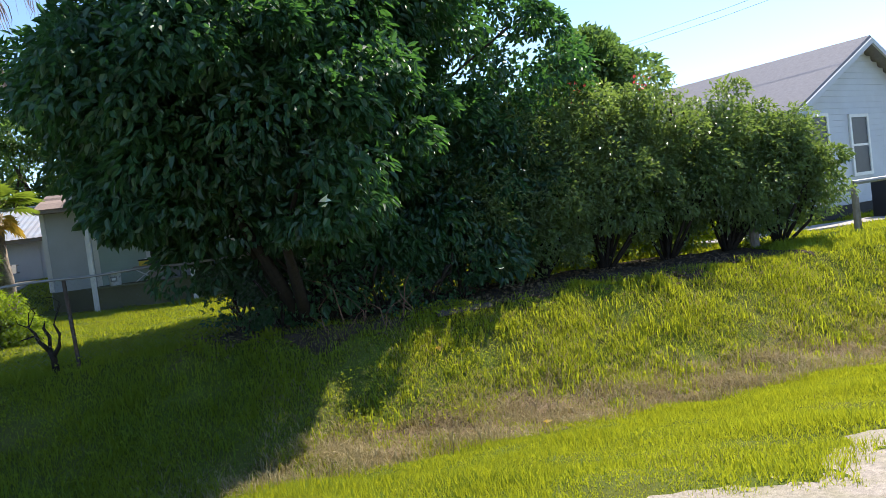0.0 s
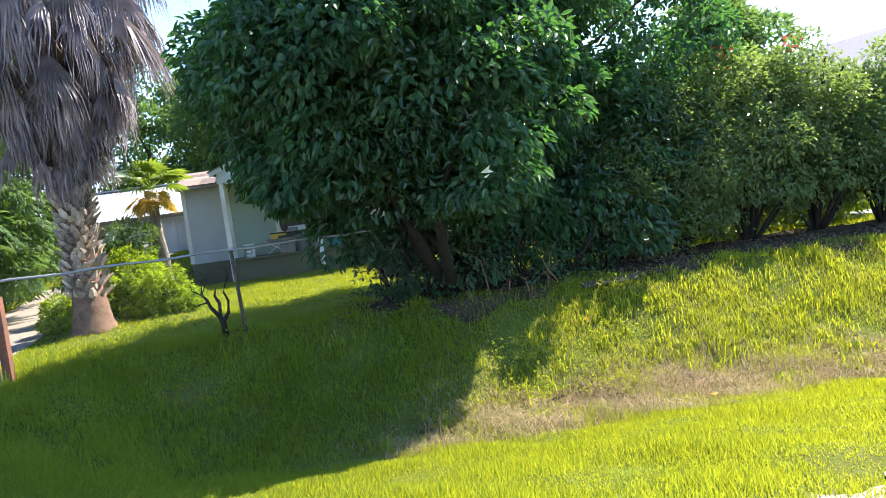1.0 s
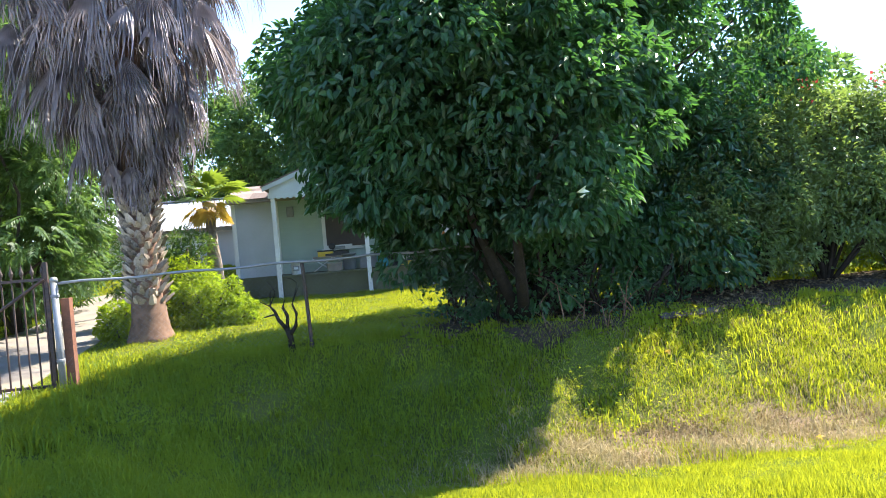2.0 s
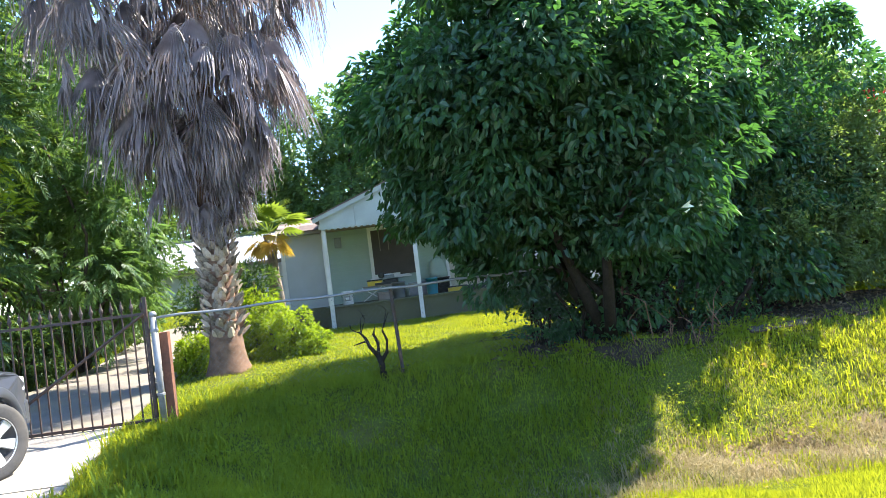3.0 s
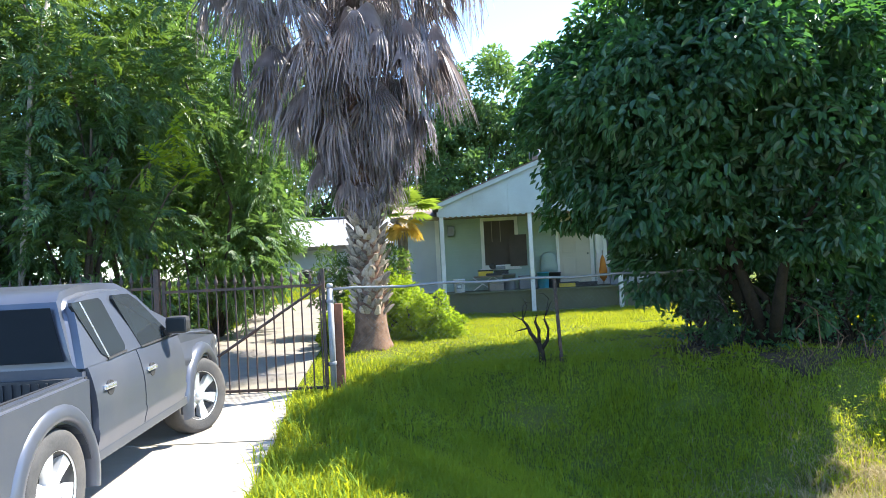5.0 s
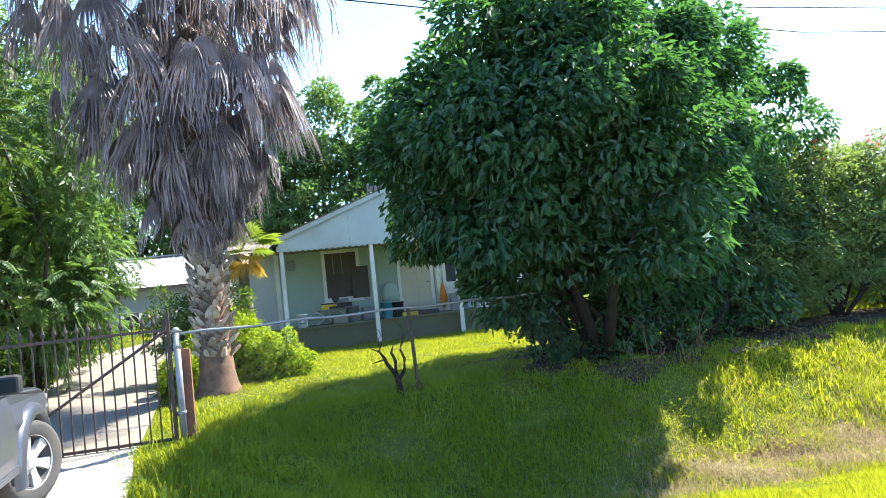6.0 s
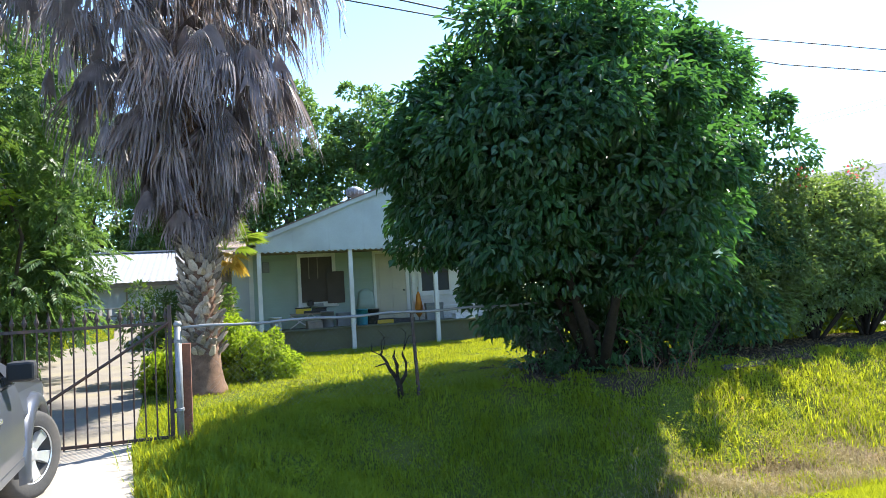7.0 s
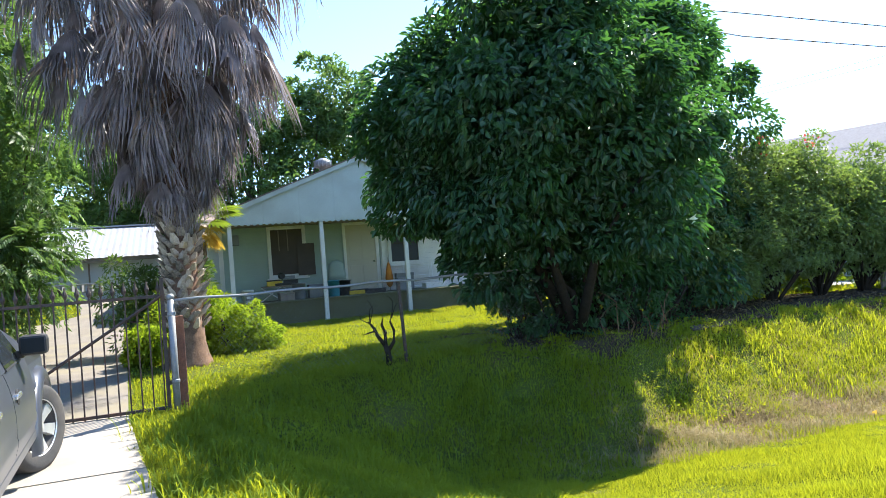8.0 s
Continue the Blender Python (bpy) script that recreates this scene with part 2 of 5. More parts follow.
def tube(points, radii, sides=8, bm=None, cap=True):
    """A round tapered stick along points."""
    bm = bm or bmesh.new()
    pts = [Vector(p) for p in points]
    if not hasattr(radii, "__len__"):
        radii = [radii] * len(pts)
    rings = []
    for i, p in enumerate(pts):
        d = (pts[min(i + 1, len(pts) - 1)] - pts[max(i - 1, 0)]).normalized()
        q = d.to_track_quat("Z", "Y")
        rings.append([bm.verts.new(p + q @ Vector((radii[i] * math.cos(a), radii[i] * math.sin(a), 0)))
                      for a in (2 * math.pi * k / sides for k in range(sides))])
    for a, b in zip(rings, rings[1:]):
        for k in range(sides):
            bm.faces.new((a[k], a[(k + 1) % sides], b[(k + 1) % sides], b[k]))
    if cap:
        bm.faces.new(rings[0][::-1])
        bm.faces.new(rings[-1])
    return bm


def lathe(profile, sides=20, bm=None, axis="Z", cap=True):
    """Turns (radius, height) pairs round an axis."""
    bm = bm or bmesh.new()
    rings = []
    for r, z in profile:
        ring = []
        for k in range(sides):
            a = 2 * math.pi * k / sides
            p = (r * math.cos(a), r * math.sin(a), z)
            if axis == "Y":
                p = (p[0], p[2], p[1])
            ring.append(bm.verts.new(p))
        rings.append(ring)
    for a, b in zip(rings, rings[1:]):
        for k in range(sides):
            bm.faces.new((a[k], a[(k + 1) % sides], b[(k + 1) % sides], b[k]))
    if cap:
        bm.faces.new(rings[0][::-1])
        bm.faces.new(rings[-1])
    bmesh.ops.recalc_face_normals(bm, faces=bm.faces)
    return bm


def prism(outline, y0, y1, bm=None):
    """Extrudes an outline of (x, z) from y0 to y1."""
    bm = bm or bmesh.new()
    a = [bm.verts.new((x, y0, z)) for x, z in outline]
    b = [bm.verts.new((x, y1, z)) for x, z in outline]
    bm.faces.new(a)
    bm.faces.new(b[::-1])
    n = len(a)
    for i in range(n):
        bm.faces.new((a[i], b[i], b[(i + 1) % n], a[(i + 1) % n]))
    bmesh.ops.recalc_face_normals(bm, faces=bm.faces)
    return bm


def thing(name, label, category, at=None, group=""):
    e = new(name)
    e.empty_display_size = 0.1
    if at is not None:
        e.matrix_basis = at
    return tagged(e, label, category, group)


rng = np.random.default_rng(7)


def unit(a):
    return a / np.maximum(np.linalg.norm(a, axis=1, keepdims=True), 1e-9)


def leaves(p, d, length, width, fold=0.25, face=None, oval=False):
    """Leaves folded along the midrib at points p along directions d, their upper sides turned to face. Returns vertices and faces."""
    n = len(p)
    d = unit(d)
    side = unit(np.cross(d, rng.normal(size=(n, 3)) if face is None else face))
    up = np.cross(side, d)
    ln = (length * rng.uniform(0.6, 1.25, n))[:, None]
    wd = (width * rng.uniform(0.7, 1.2, n))[:, None]
    tip = p + d * ln - up * ln * 0.15
    i = np.arange(n)[:, None]
    if oval:
        a, b = p + d * ln * 0.3 + up * wd * fold, p + d * ln * 0.68 + up * wd * fold * 0.4
        v = np.stack([p, a + side * wd * 0.46, b + side * wd * 0.42, tip, b - side * wd * 0.42, a - side * wd * 0.46], 1).reshape(-1, 3)
        return v, np.concatenate([i * 6 + [0, 1, 2, 3], i * 6 + [0, 3, 4, 5]], 1).reshape(-1, 4)
    mid = p + d * ln * 0.45 + up * wd * fold
    v = np.stack([p, mid + side * wd * 0.5, tip, mid - side * wd * 0.5], 1).reshape(-1, 3)
    return v, np.concatenate([i * 4 + [0, 1, 2], i * 4 + [0, 2, 3]], 1).reshape(-1, 3)


def feathers(p, d, length, pairs=8):
    """Compound leaves: paired leaflets along a drooping stalk from p towards d."""
    n = len(p)
    d = unit(d)
    side = unit(np.cross(d, np.array([0, 0, 1.0]) + rng.normal(size=(n, 3)) * 0.35))
    ln = (length * rng.uniform(0.65, 1.2, n))[:, None]
    P, D, F = [], [], []
    up = np.cross(side, d)
    for k in range(pairs):
        t = (k + 1) / (pairs + 0.4)
        q = p + d * ln * t - np.array([0, 0, 1.0]) * ln * 0.28 * t * t
        for s in (-1, 1):
            P.append(q)
            D.append(side * s * (1.05 - 0.45 * t) + d * (0.4 + 0.5 * t) - np.array([0, 0, 0.3]))
            F.append(up + rng.normal(size=(n, 3)) * 0.2)
    return leaves(np.concatenate(P), np.concatenate(D), length * 0.34, length * 0.12, 0.15, np.concatenate(F))


def lump(u, seed, amount, freq=1.6):
    """Uneven swelling over directions u."""
    return np.array([1 + amount * (noise.noise(Vector(q) * freq + Vector((seed, seed * 2.1, 0))) +
                                   0.5 * noise.noise(Vector(q) * freq * 2.6 + Vector((seed * 3, 0, seed)))) for q in u])


def crown(blobs, boughs, per, length, width, lobe, droop=0.35, shell=0.62, seed=1.0, amount=0.3, floor=None, fill=0.15, oval=False, feather=0):
    """Domed boughs of leaves over ellipsoids (cx, cy, cz, rx, ry, rz), with a looser filling inside."""
    tot = sum(b[3] * b[4] + b[3] * b[5] + b[4] * b[5] for b in blobs)
    V, F, base = [], [], 0
    for j, (cx, cy, cz, rx, ry, rz) in enumerate(blobs):
        n = max(5, int(boughs * (rx * ry + rx * rz + ry * rz) / tot))
        u = unit(rng.normal(size=(n, 3)))
        rad = (shell + (1 - shell) * rng.random(n) ** 0.5) * lump(u, seed + j, amount)
        c = u * rad[:, None] * [rx, ry, rz] + [cx, cy, cz]
        m = (per * rng.uniform(0.6, 1.4, n)).astype(int)
        sz = lobe * rng.uniform(0.55, 1.35, n)
        q, o, s = np.repeat(c, m, 0), np.repeat(u, m, 0), np.repeat(sz, m)[:, None]
        e = unit(rng.normal(size=q.shape) + o * 0.55 + [0, 0, 0.45])
        q = q + e * s * [1.0, 1.0, 0.72] * (0.55 + 0.45 * rng.random((len(q), 1)) ** 0.6) - np.array([0, 0, 1]) * s * 0.3 * (e[:, :1] ** 2 + e[:, 1:2] ** 2)
        d = o * 0.35 + e * 0.75 + rng.normal(size=q.shape) * 0.48 - [0, 0, droop]
        face = e + o * 0.5 + [0, 0, 0.45] + rng.normal(size=q.shape) * 0.4
        k = int(len(q) * fill)
        iu = unit(rng.normal(size=(k, 3))) * rng.uniform(0.35, 0.85, (k, 1))
        q = np.concatenate([q, iu * [rx, ry, rz] + [cx, cy, cz]])
        d = np.concatenate([d, rng.normal(size=(k, 3)) - [0, 0, droop]])
        face = np.concatenate([face, rng.normal(size=(k, 3))])
        if floor is not None:
            ok = q[:, 2] > floor + rng.normal(size=len(q)) * 0.16
            q, d, face = q[ok], d[ok], face[ok]
        v, f = feathers(q, d, length, feather) if feather else leaves(q, d, length, width, 0.25, face, oval)
        V.append(v)
        F.append(f + base)
        base += len(v)
    return np.concatenate(V), np.concatenate(F)


def smooth01(a, b, x):
    t = np.clip((np.asarray(x, float) - a) / (b - a), 0, 1)
    return t * t * (3 - 2 * t)


# ---- ground ----
def height(x, y):
    """The lie of the land: a road, a ditch, the bank, and the yard; a level crossing where the drive runs."""
    x, y = np.asarray(x, float), np.asarray(y, float)
    ditch = np.interp(y, [-60, 3.6, 4.4, 6.5, 7.9, 8.5, 9.1, 9.6, 10.4, 11.2, 12.2], [-0.3, -0.28, -0.34, -0.75, -1.08, -1.2, -1.2, -1.08, -0.6, -0.06, 0.0])
    drive = np.interp(y, [-60, 3.6, 6, 9.3, 10.84, 14], [-0.3, -0.3, -0.465, -0.385, -0.25, 0.0])
    k = smooth01(-1.7, 2.0, x) * (1 - smooth01(26, 34, x))
    rise = 0.95 * smooth01(16, 28, y) * (1 - smooth01(-3.4, -1.2, x))
    return drive * (1 - k) + ditch * k + rise


def bumps(x, y):
    return 0.025 * np.sin(x * 2.3 + np.sin(y * 1.7)) * np.cos(y * 2.9 + x * 0.6) + 0.015 * np.sin(x * 6.1 + y * 4.3)


def axis(parts):
    return np.unique(np.concatenate([np.linspace(a, b, n) for a, b, n in parts]))


gx = axis([(-2500, -200, 12), (-200, -30, 18), (-30, -6, 33), (-6, 16, 111), (16, 40, 33), (40, 200, 18), (200, 2500, 12)])
gy = axis([(-2500, -200, 12), (-200, -20, 14), (-20, 3, 24), (3, 14, 75), (14, 32, 46), (32, 200, 26), (200, 2500, 12)])
GX, GY = np.meshgrid(gx, gy)
near = smooth01(3.8, 4.6, GY) * (1 - smooth01(18, 20, GY)) * smooth01(-2.2, -1.4, GX)
GZ = height(GX, GY) + bumps(GX, GY) * near
gv = np.stack([GX, GY, GZ], -1).reshape(-1, 3)
nx, ny = len(gx), len(gy)
ii = (np.arange(ny - 1)[:, None] * nx + np.arange(nx - 1)[None]).ravel()
ground = new("ground", quick_mesh("ground", gv, np.stack([ii, ii + 1, ii + nx + 1, ii + nx], 1), M_soil, True))
tagged(ground, "grassy roadside ground with a ditch and yard", "ground", kind="structure")


def ground_mat():
    """Thatch and soil: green thatch, a dry strip along the ditch bed, bare patches."""
    m = mat("thatch", (0.085, 0.11, 0.02), 0.95, spec=0.03, var=0.35, scale=5, fine=45, bump=0.8, dist=0.03, stain=(0.12, 0.1, 0.04), stain_amt=0.45, stain_scale=0.9)
    nt = m.node_tree
    N, L = nt.nodes, nt.links
    b = N["Principled BSDF"]
    src = b.inputs["Base Color"].links[0].from_socket
    tc = N.new("ShaderNodeTexCoord")
    sx = N.new("ShaderNodeSeparateXYZ")
    L.new(tc.outputs["Object"], sx.inputs[0])
    nz = N.new("ShaderNodeTexNoise")
    nz.inputs["Scale"].default_value, nz.inputs["Detail"].default_value = 1.3, 6
    L.new(tc.outputs["Object"], nz.inputs["Vector"])
    w = N.new("ShaderNodeMath")
    w.operation = "MULTIPLY_ADD"
    w.inputs[1].default_value = 2.2
    L.new(nz.outputs["Fac"], w.inputs[0])
    L.new(sx.outputs["Y"], w.inputs[2])
    last = None
    for a, c, lo, hi in ((9.2, 9.5, 0, 1), (10.4, 11.0, 1, 0)):
        r = N.new("ShaderNodeMapRange")
        r.inputs["From Min"].default_value, r.inputs["From Max"].default_value = a, c
        r.inputs["To Min"].default_value, r.inputs["To Max"].default_value = lo, hi
        L.new(w.outputs[0], r.inputs["Value"])
        if last:
            mu = N.new("ShaderNodeMath")
            mu.operation = "MULTIPLY"
            L.new(last.outputs[0], mu.inputs[0])
            L.new(r.outputs[0], mu.inputs[1])
            last = mu
        else:
            last = r
    rx = N.new("ShaderNodeMapRange")
    rx.inputs["From Min"].default_value, rx.inputs["From Max"].default_value = 3.9, 5.0
    L.new(sx.outputs["X"], rx.inputs["Value"])
    mu = N.new("ShaderNodeMath")
    mu.operation = "MULTIPLY"
    L.new(last.outputs[0], mu.inputs[0])
    L.new(rx.outputs[0], mu.inputs[1])
    last = mu
    mx = N.new("ShaderNodeMix")
    mx.data_type = "RGBA"
    L.new(last.outputs[0], mx.inputs[0])
    L.new(src, mx.inputs[6])
    mx.inputs[7].default_value = (0.2, 0.145, 0.09, 1)
    L.new(mx.outputs[2], b.inputs["Base Color"])
    return m


ground.data.materials[0] = ground_mat()


def strip(name, left, right, ys, material, lift, thick=0.0, sub=6):
    """A ribbon on the ground between two edges given as functions of y."""
    v, f = [], []
    for y in ys:
        for k in range(sub + 1):
            x = left(y) + (right(y) - left(y)) * k / sub
            v.append((x, y, float(height(x, y)) + lift))
    w = sub + 1
    for j in range(len(ys) - 1):
        for k in range(sub):
            a = j * w + k
            f.append((a, a + 1, a + w + 1, a + w))
    if thick:
        n0 = len(v)
        rim = list(range(w)) + [w * (j + 1) - 1 for j in range(1, len(ys))] + [w * (len(ys) - 1) + k for k in range(sub - 1, -1, -1)] + [w * j for j in range(len(ys) - 2, 0, -1)]
        for i in rim:
            v.append((v[i][0], v[i][1], v[i][2] - thick))
        n = len(rim)
        for i in range(n):
            f.append((rim[i], n0 + i, n0 + (i + 1) % n, rim[(i + 1) % n]))
    return new(name, mesh_of(name, v, f, material))


road = strip("road", lambda y: -120, lambda y: 140, np.linspace(-5.5, 3.5, 6), M_road, 0.015, 0.06, 60)
tagged(road, "worn gravelly grey road beside the grass verge", "road", kind="structure")


def gravel_edge(x):
    x = np.asarray(x, float)
    return 4.3 + 0.42 * smooth01(4.9, 6.6, x) + 0.22 * np.sin(x * 1.7) + 0.13 * np.sin(x * 4.3 + 1) + 0.07 * np.sin(x * 11.0) + 0.04 * np.sin(x * 23.0)


sx = axis([(-60, -8, 60), (-8, 18, 260), (18, 60, 50)])
sv = np.concatenate([np.stack([sx, 3.3 + (gravel_edge(sx) - 3.3) * k / 4, height(sx, 3.3 + (gravel_edge(sx) - 3.3) * k / 4) + 0.03 - 0.006 * k], 1) for k in range(5)])
si = (np.arange(4)[:, None] * len(sx) + np.arange(len(sx) - 1)[None]).ravel()
shoulder = new("road_shoulder", quick_mesh("road_shoulder", sv, np.stack([si, si + 1, si + len(sx) + 1, si + len(sx)], 1), M_gravel, True))
tagged(shoulder, "pale gravel shoulder along the road", "shoulder", kind="structure")


def drive_right(y):
    return np.interp(y, [3.4, 6.7, 10.9, 14, 20, 25, 30], [-1.3, -1.8, -2.38, -2.6, -3.1, -3.4, -3.8])


def drive_left(y):
    return np.interp(y, [3.4, 6.7, 10.9, 14, 20, 21.6, 22.3, 23.2, 25.2, 30], [-5.2, -5.3, -5.5, -5.3, -5.7, -5.9, -5.1, -4.4, -4.7, -5.0])


driveway = thing("driveway", "pale concrete driveway slabs leading to an iron gate", "driveway")
tagged(driveway, kind="structure")
for a, b in ((3.45, 5.9), (5.93, 8.72), (8.76, 10.9)):
    s = strip("slab", lambda y: drive_left(y) + 0.01, drive_right, np.linspace(a, b, 7), M_conc, 0.035, 0.12)
    s.parent = driveway
lane = strip("path", drive_left, drive_right, np.linspace(10.92, 30, 56), M_drive, 0.02, 0.06, 8)
tagged(lane, "worn dirty drive behind the gate", "path", kind="structure")

# ---- house ----
house = thing("house", "small pale green single-storey house with a gabled front porch", "house")
FL, PY, WY = 0.58, 20.82, 22.1
part("porch_base", box(-0.62, 6.85, PY - 0.1, WY + 0.1, -0.15, FL), M_skirt, house, "olive painted block porch base")
part("porch_floor", box(-0.68, 6.9, PY - 0.16, WY, FL, FL + 0.04, 0.008), M_skirt, house)
part("wall", box(-1.9, 7.6, WY + 0.02, WY + 0.16, 0.0, 2.84), M_wall, house, "grey painted wall")
part("side_wall", box(-1.9, -1.76, WY + 0.16, 29.6, 0.0, 2.84), M_wall, house)
part("side_wall", box(7.46, 7.6, WY + 0.16, 29.6, 0.0, 2.84), M_wall, house)
part("back_wall", box(-1.9, 7.6, 29.6, 29.74, 0.0, 2.84), M_wall, house)
for i in range(15):
    z = FL + 0.05 + i * 0.15
    # Boards past x 3.95 are whiter, standing for the sunlit stretch of wall.
    for x0, x1, board_tone in ((-0.6, 3.95, M_siding), (3.955, 6.7, M_white)):
        bm = prism([(x0, z), (x1, z), (x1, z + 0.147), (x0, z + 0.147)], WY - 0.012, WY + 0.02)
        for v in bm.verts:
            if v.co.y < WY and v.co.z > z + 0.1:
                v.co.y = WY + 0.006
        part("siding_board", bm, board_tone, house)
for x in (-0.48, 1.93, 4.31, 6.7):
    bm = box(x - 0.055, x + 0.055, PY - 0.285, PY - 0.175, -0.1, 2.72, 0.008)
    part("porch_post", bm, M_white, house, "flaking white porch post")
part("porch_beam", box(-0.6, 6.8, PY - 0.29, PY - 0.17, 2.73, 2.86), M_white, house)
part("porch_ceiling", box(-0.6, 6.8, PY - 0.16, WY, 2.84, 2.88), M_siding, house)
# gable: boards with a scalloped lower edge
RX, RZ, EX, EZ = 3.1, 4.42, -0.72, 2.97
def rake(x):
    return RZ - abs(x - RX) * (RZ - EZ) / (RX - EX)
bw = 0.955
x = -0.55
while x < 6.7:
    x1 = min(x + bw, 6.75)
    low = []
    n = max(2, round((x1 - x) / 0.16))
    for k in range(n):
        for s in range(7):
            u = (k + s / 6) / n
            low.append((x + (x1 - x) * u, 2.74 - 0.055 * math.sin(math.pi * s / 6)))
    out = low + [(x1, rake(x1) - 0.02)] + ([(RX, rake(RX) - 0.02)] if x < RX < x1 else []) + [(x, rake(x) - 0.02)]
    part("gable_panel", prism(out, PY - 0.33, PY - 0.3), M_gable, house, "off-white gable panel with scalloped edge")
    x = x1 + 0.003
for s in (-1, 1):
    ex = RX + s * (RX - EX)
    outline = [(RX, RZ + 0.05), (ex, EZ + 0.05), (ex, EZ - 0.07), (RX, RZ - 0.07)]
    part("fascia", prism(outline, PY - 0.42, PY - 0.385), M_gable, house, "weathered white rake board")
    part("roof_deck", prism([(RX, RZ + 0.04), (ex, EZ + 0.04), (ex, EZ - 0.02), (RX, RZ - 0.02)], PY - 0.384, 24.4), M_wood, house)
    part("porch_shingles", prism([(RX, RZ + 0.085), (ex + s * 0.04, EZ + 0.07), (ex + s * 0.04, EZ + 0.045), (RX, RZ + 0.045)], PY - 0.44, 24.4), M_shingle, house, "brown asphalt shingle roof")
# main roof, side gabled, in courses
roof = new("main_roof", mesh_of("main_roof", [(-2.0, 21.8, 2.82), (7.9, 21.8, 2.82), (7.9, 23.4, 3.34), (-2.0, 23.4, 3.34), (7.9, 30.1, 2.82), (-2.0, 30.1, 2.82),
                                              (-2.0, 21.8, 2.74), (7.9, 21.8, 2.74), (7.9, 30.1, 2.74), (-2.0, 30.1, 2.74)],
                                [(0, 1, 2, 3), (3, 2, 4, 5), (6, 7, 1, 0), (8, 9, 5, 4), (6, 9, 8, 7), (0, 3, 5, 9, 6), (1, 7, 8, 4, 2)], M_wood))
under(roof, house)
course_l = mesh_of("course", [(-0.66, -0.16, 0), (0, -0.16, 0), (0, 0.16, 0.03), (-0.66, 0.16, 0.03), (-0.66, -0.16, 0.022), (0, -0.16, 0.022)], [(4, 5, 2, 3), (0, 1, 5, 4), (1, 2, 5), (0, 4, 3)], M_shingle)
tilt = math.degrees(math.atan2(0.78, 2.4))
for k in range(5):
    yy = 21.8 + 0.14 + k * 0.28
    for j in range(2):
        piece("shingle_course", course_l, pose(-0.66 - j * 0.67, yy, 2.82 + (yy - 21.8) * 0.78 / 2.4 + 0.012, tilt), roof)
part("foundation", box(-1.88, -0.62, WY - 0.03, WY + 0.02, -0.1, 0.6), M_skirt, house, "dark olive painted foundation")
part("corner_board", box(-1.93, -1.82, WY - 0.01, WY + 0.02, 0.62, 2.8), M_white, house)
part("corner_board", box(-0.72, -0.6, WY - 0.02, WY + 0.02, 0.58, 2.8), M_white, house)


def window(name, x0, x1, z0, z1, label, blind, pane):
    w = part(name, box(x0 + 0.09, x1 - 0.09, WY - 0.03, WY - 0.02, z0 + 0.09, z1 - 0.09), pane, house, label)
    for a, b, c, d in ((x0, x0 + 0.1, z0, z1), (x1 - 0.1, x1, z0, z1), (x0 + 0.1, x1 - 0.1, z1 - 0.1, z1), (x0 + 0.1, x1 - 0.1, z0, z0 + 0.1)):
        part("frame", box(a, b, WY - 0.06, WY - 0.012, c, d, 0.005), M_white, w)
    zm = (z0 + z1) / 2
    part("sash_bar", box(x0 + 0.1, x1 - 0.1, WY - 0.045, WY - 0.03, zm - 0.02, zm + 0.02), blind, w)
    part("sill", box(x0 - 0.05, x1 + 0.05, WY - 0.1, WY - 0.012, z0 - 0.04, z0), M_white, w)
    part("blind", box(x0 + 0.1, x1 - 0.1, WY - 0.018, WY - 0.012, z0 + 0.1, z1 - 0.1), M_brown_win, w)
    return w


w1 = window("window", 0.62, 1.72, 1.24, 2.74, "white framed window with dark brown screen", M_brown_win, M_brown_win)
part("screen", box(1.45, 1.95, WY - 0.085, WY - 0.065, 1.28, 2.2), M_brown_win, w1, "loose dark brown screen leaning on the frame")
for x in (0.95, 1.2):
    part("glazing_bar", box(x - 0.012, x + 0.012, WY - 0.045, WY - 0.031, 2.02, 2.64), M_wood, w1)
w2 = window("window", 4.19, 5.25, 1.38, 2.68, "white framed sash window with dark panes", M_brown_win, M_screen)
door = part("door", box(2.9, 3.8, WY - 0.05, WY - 0.013, FL + 0.05, 2.66, 0.006), M_beige, house, "beige panelled front door")
for a, c in ((2.99, 3.32), (3.38, 3.71)):
    for z0, z1 in ((0.85, 1.45), (1.6, 2.5)):
        part("panel", box(a, c, WY - 0.062, WY - 0.05, z0, z1, 0.005), M_beige, door)
part("knob", lathe([(0.012, 0), (0.03, 0.02), (0.03, 0.05), (0.01, 0.06)], 10, axis="Y"), M_chrome, door).location = (3.72, WY - 0.12, 1.55)
for a, b in ((2.82, 2.9), (3.8, 3.9)):
    part("door_casing", box(a, b, WY - 0.07, WY - 0.012, FL + 0.04, 2.74), M_white, house)
part("door_casing", box(2.9, 3.8, WY - 0.07, WY - 0.012, 2.66, 2.74), M_white, house)
part("trim_board", box(3.98, 4.08, WY - 0.06, WY - 0.013, FL + 0.04, 2.8), M_white, house)
part("meter_box", box(-0.35, -0.15, WY - 0.12, WY - 0.012, 2.25, 2.55, 0.02), M_grey, house)
vent = part("roof_vent", lathe([(0.13, -0.25), (0.13, 0.05), (0.24, 0.08), (0.27, 0.16), (0.22, 0.27), (0.1, 0.34), (0.02, 0.35)], 18), M_galv, house, "round galvanised turbine vent", True)
vent.location = (2.5, 22.6, 4.42)
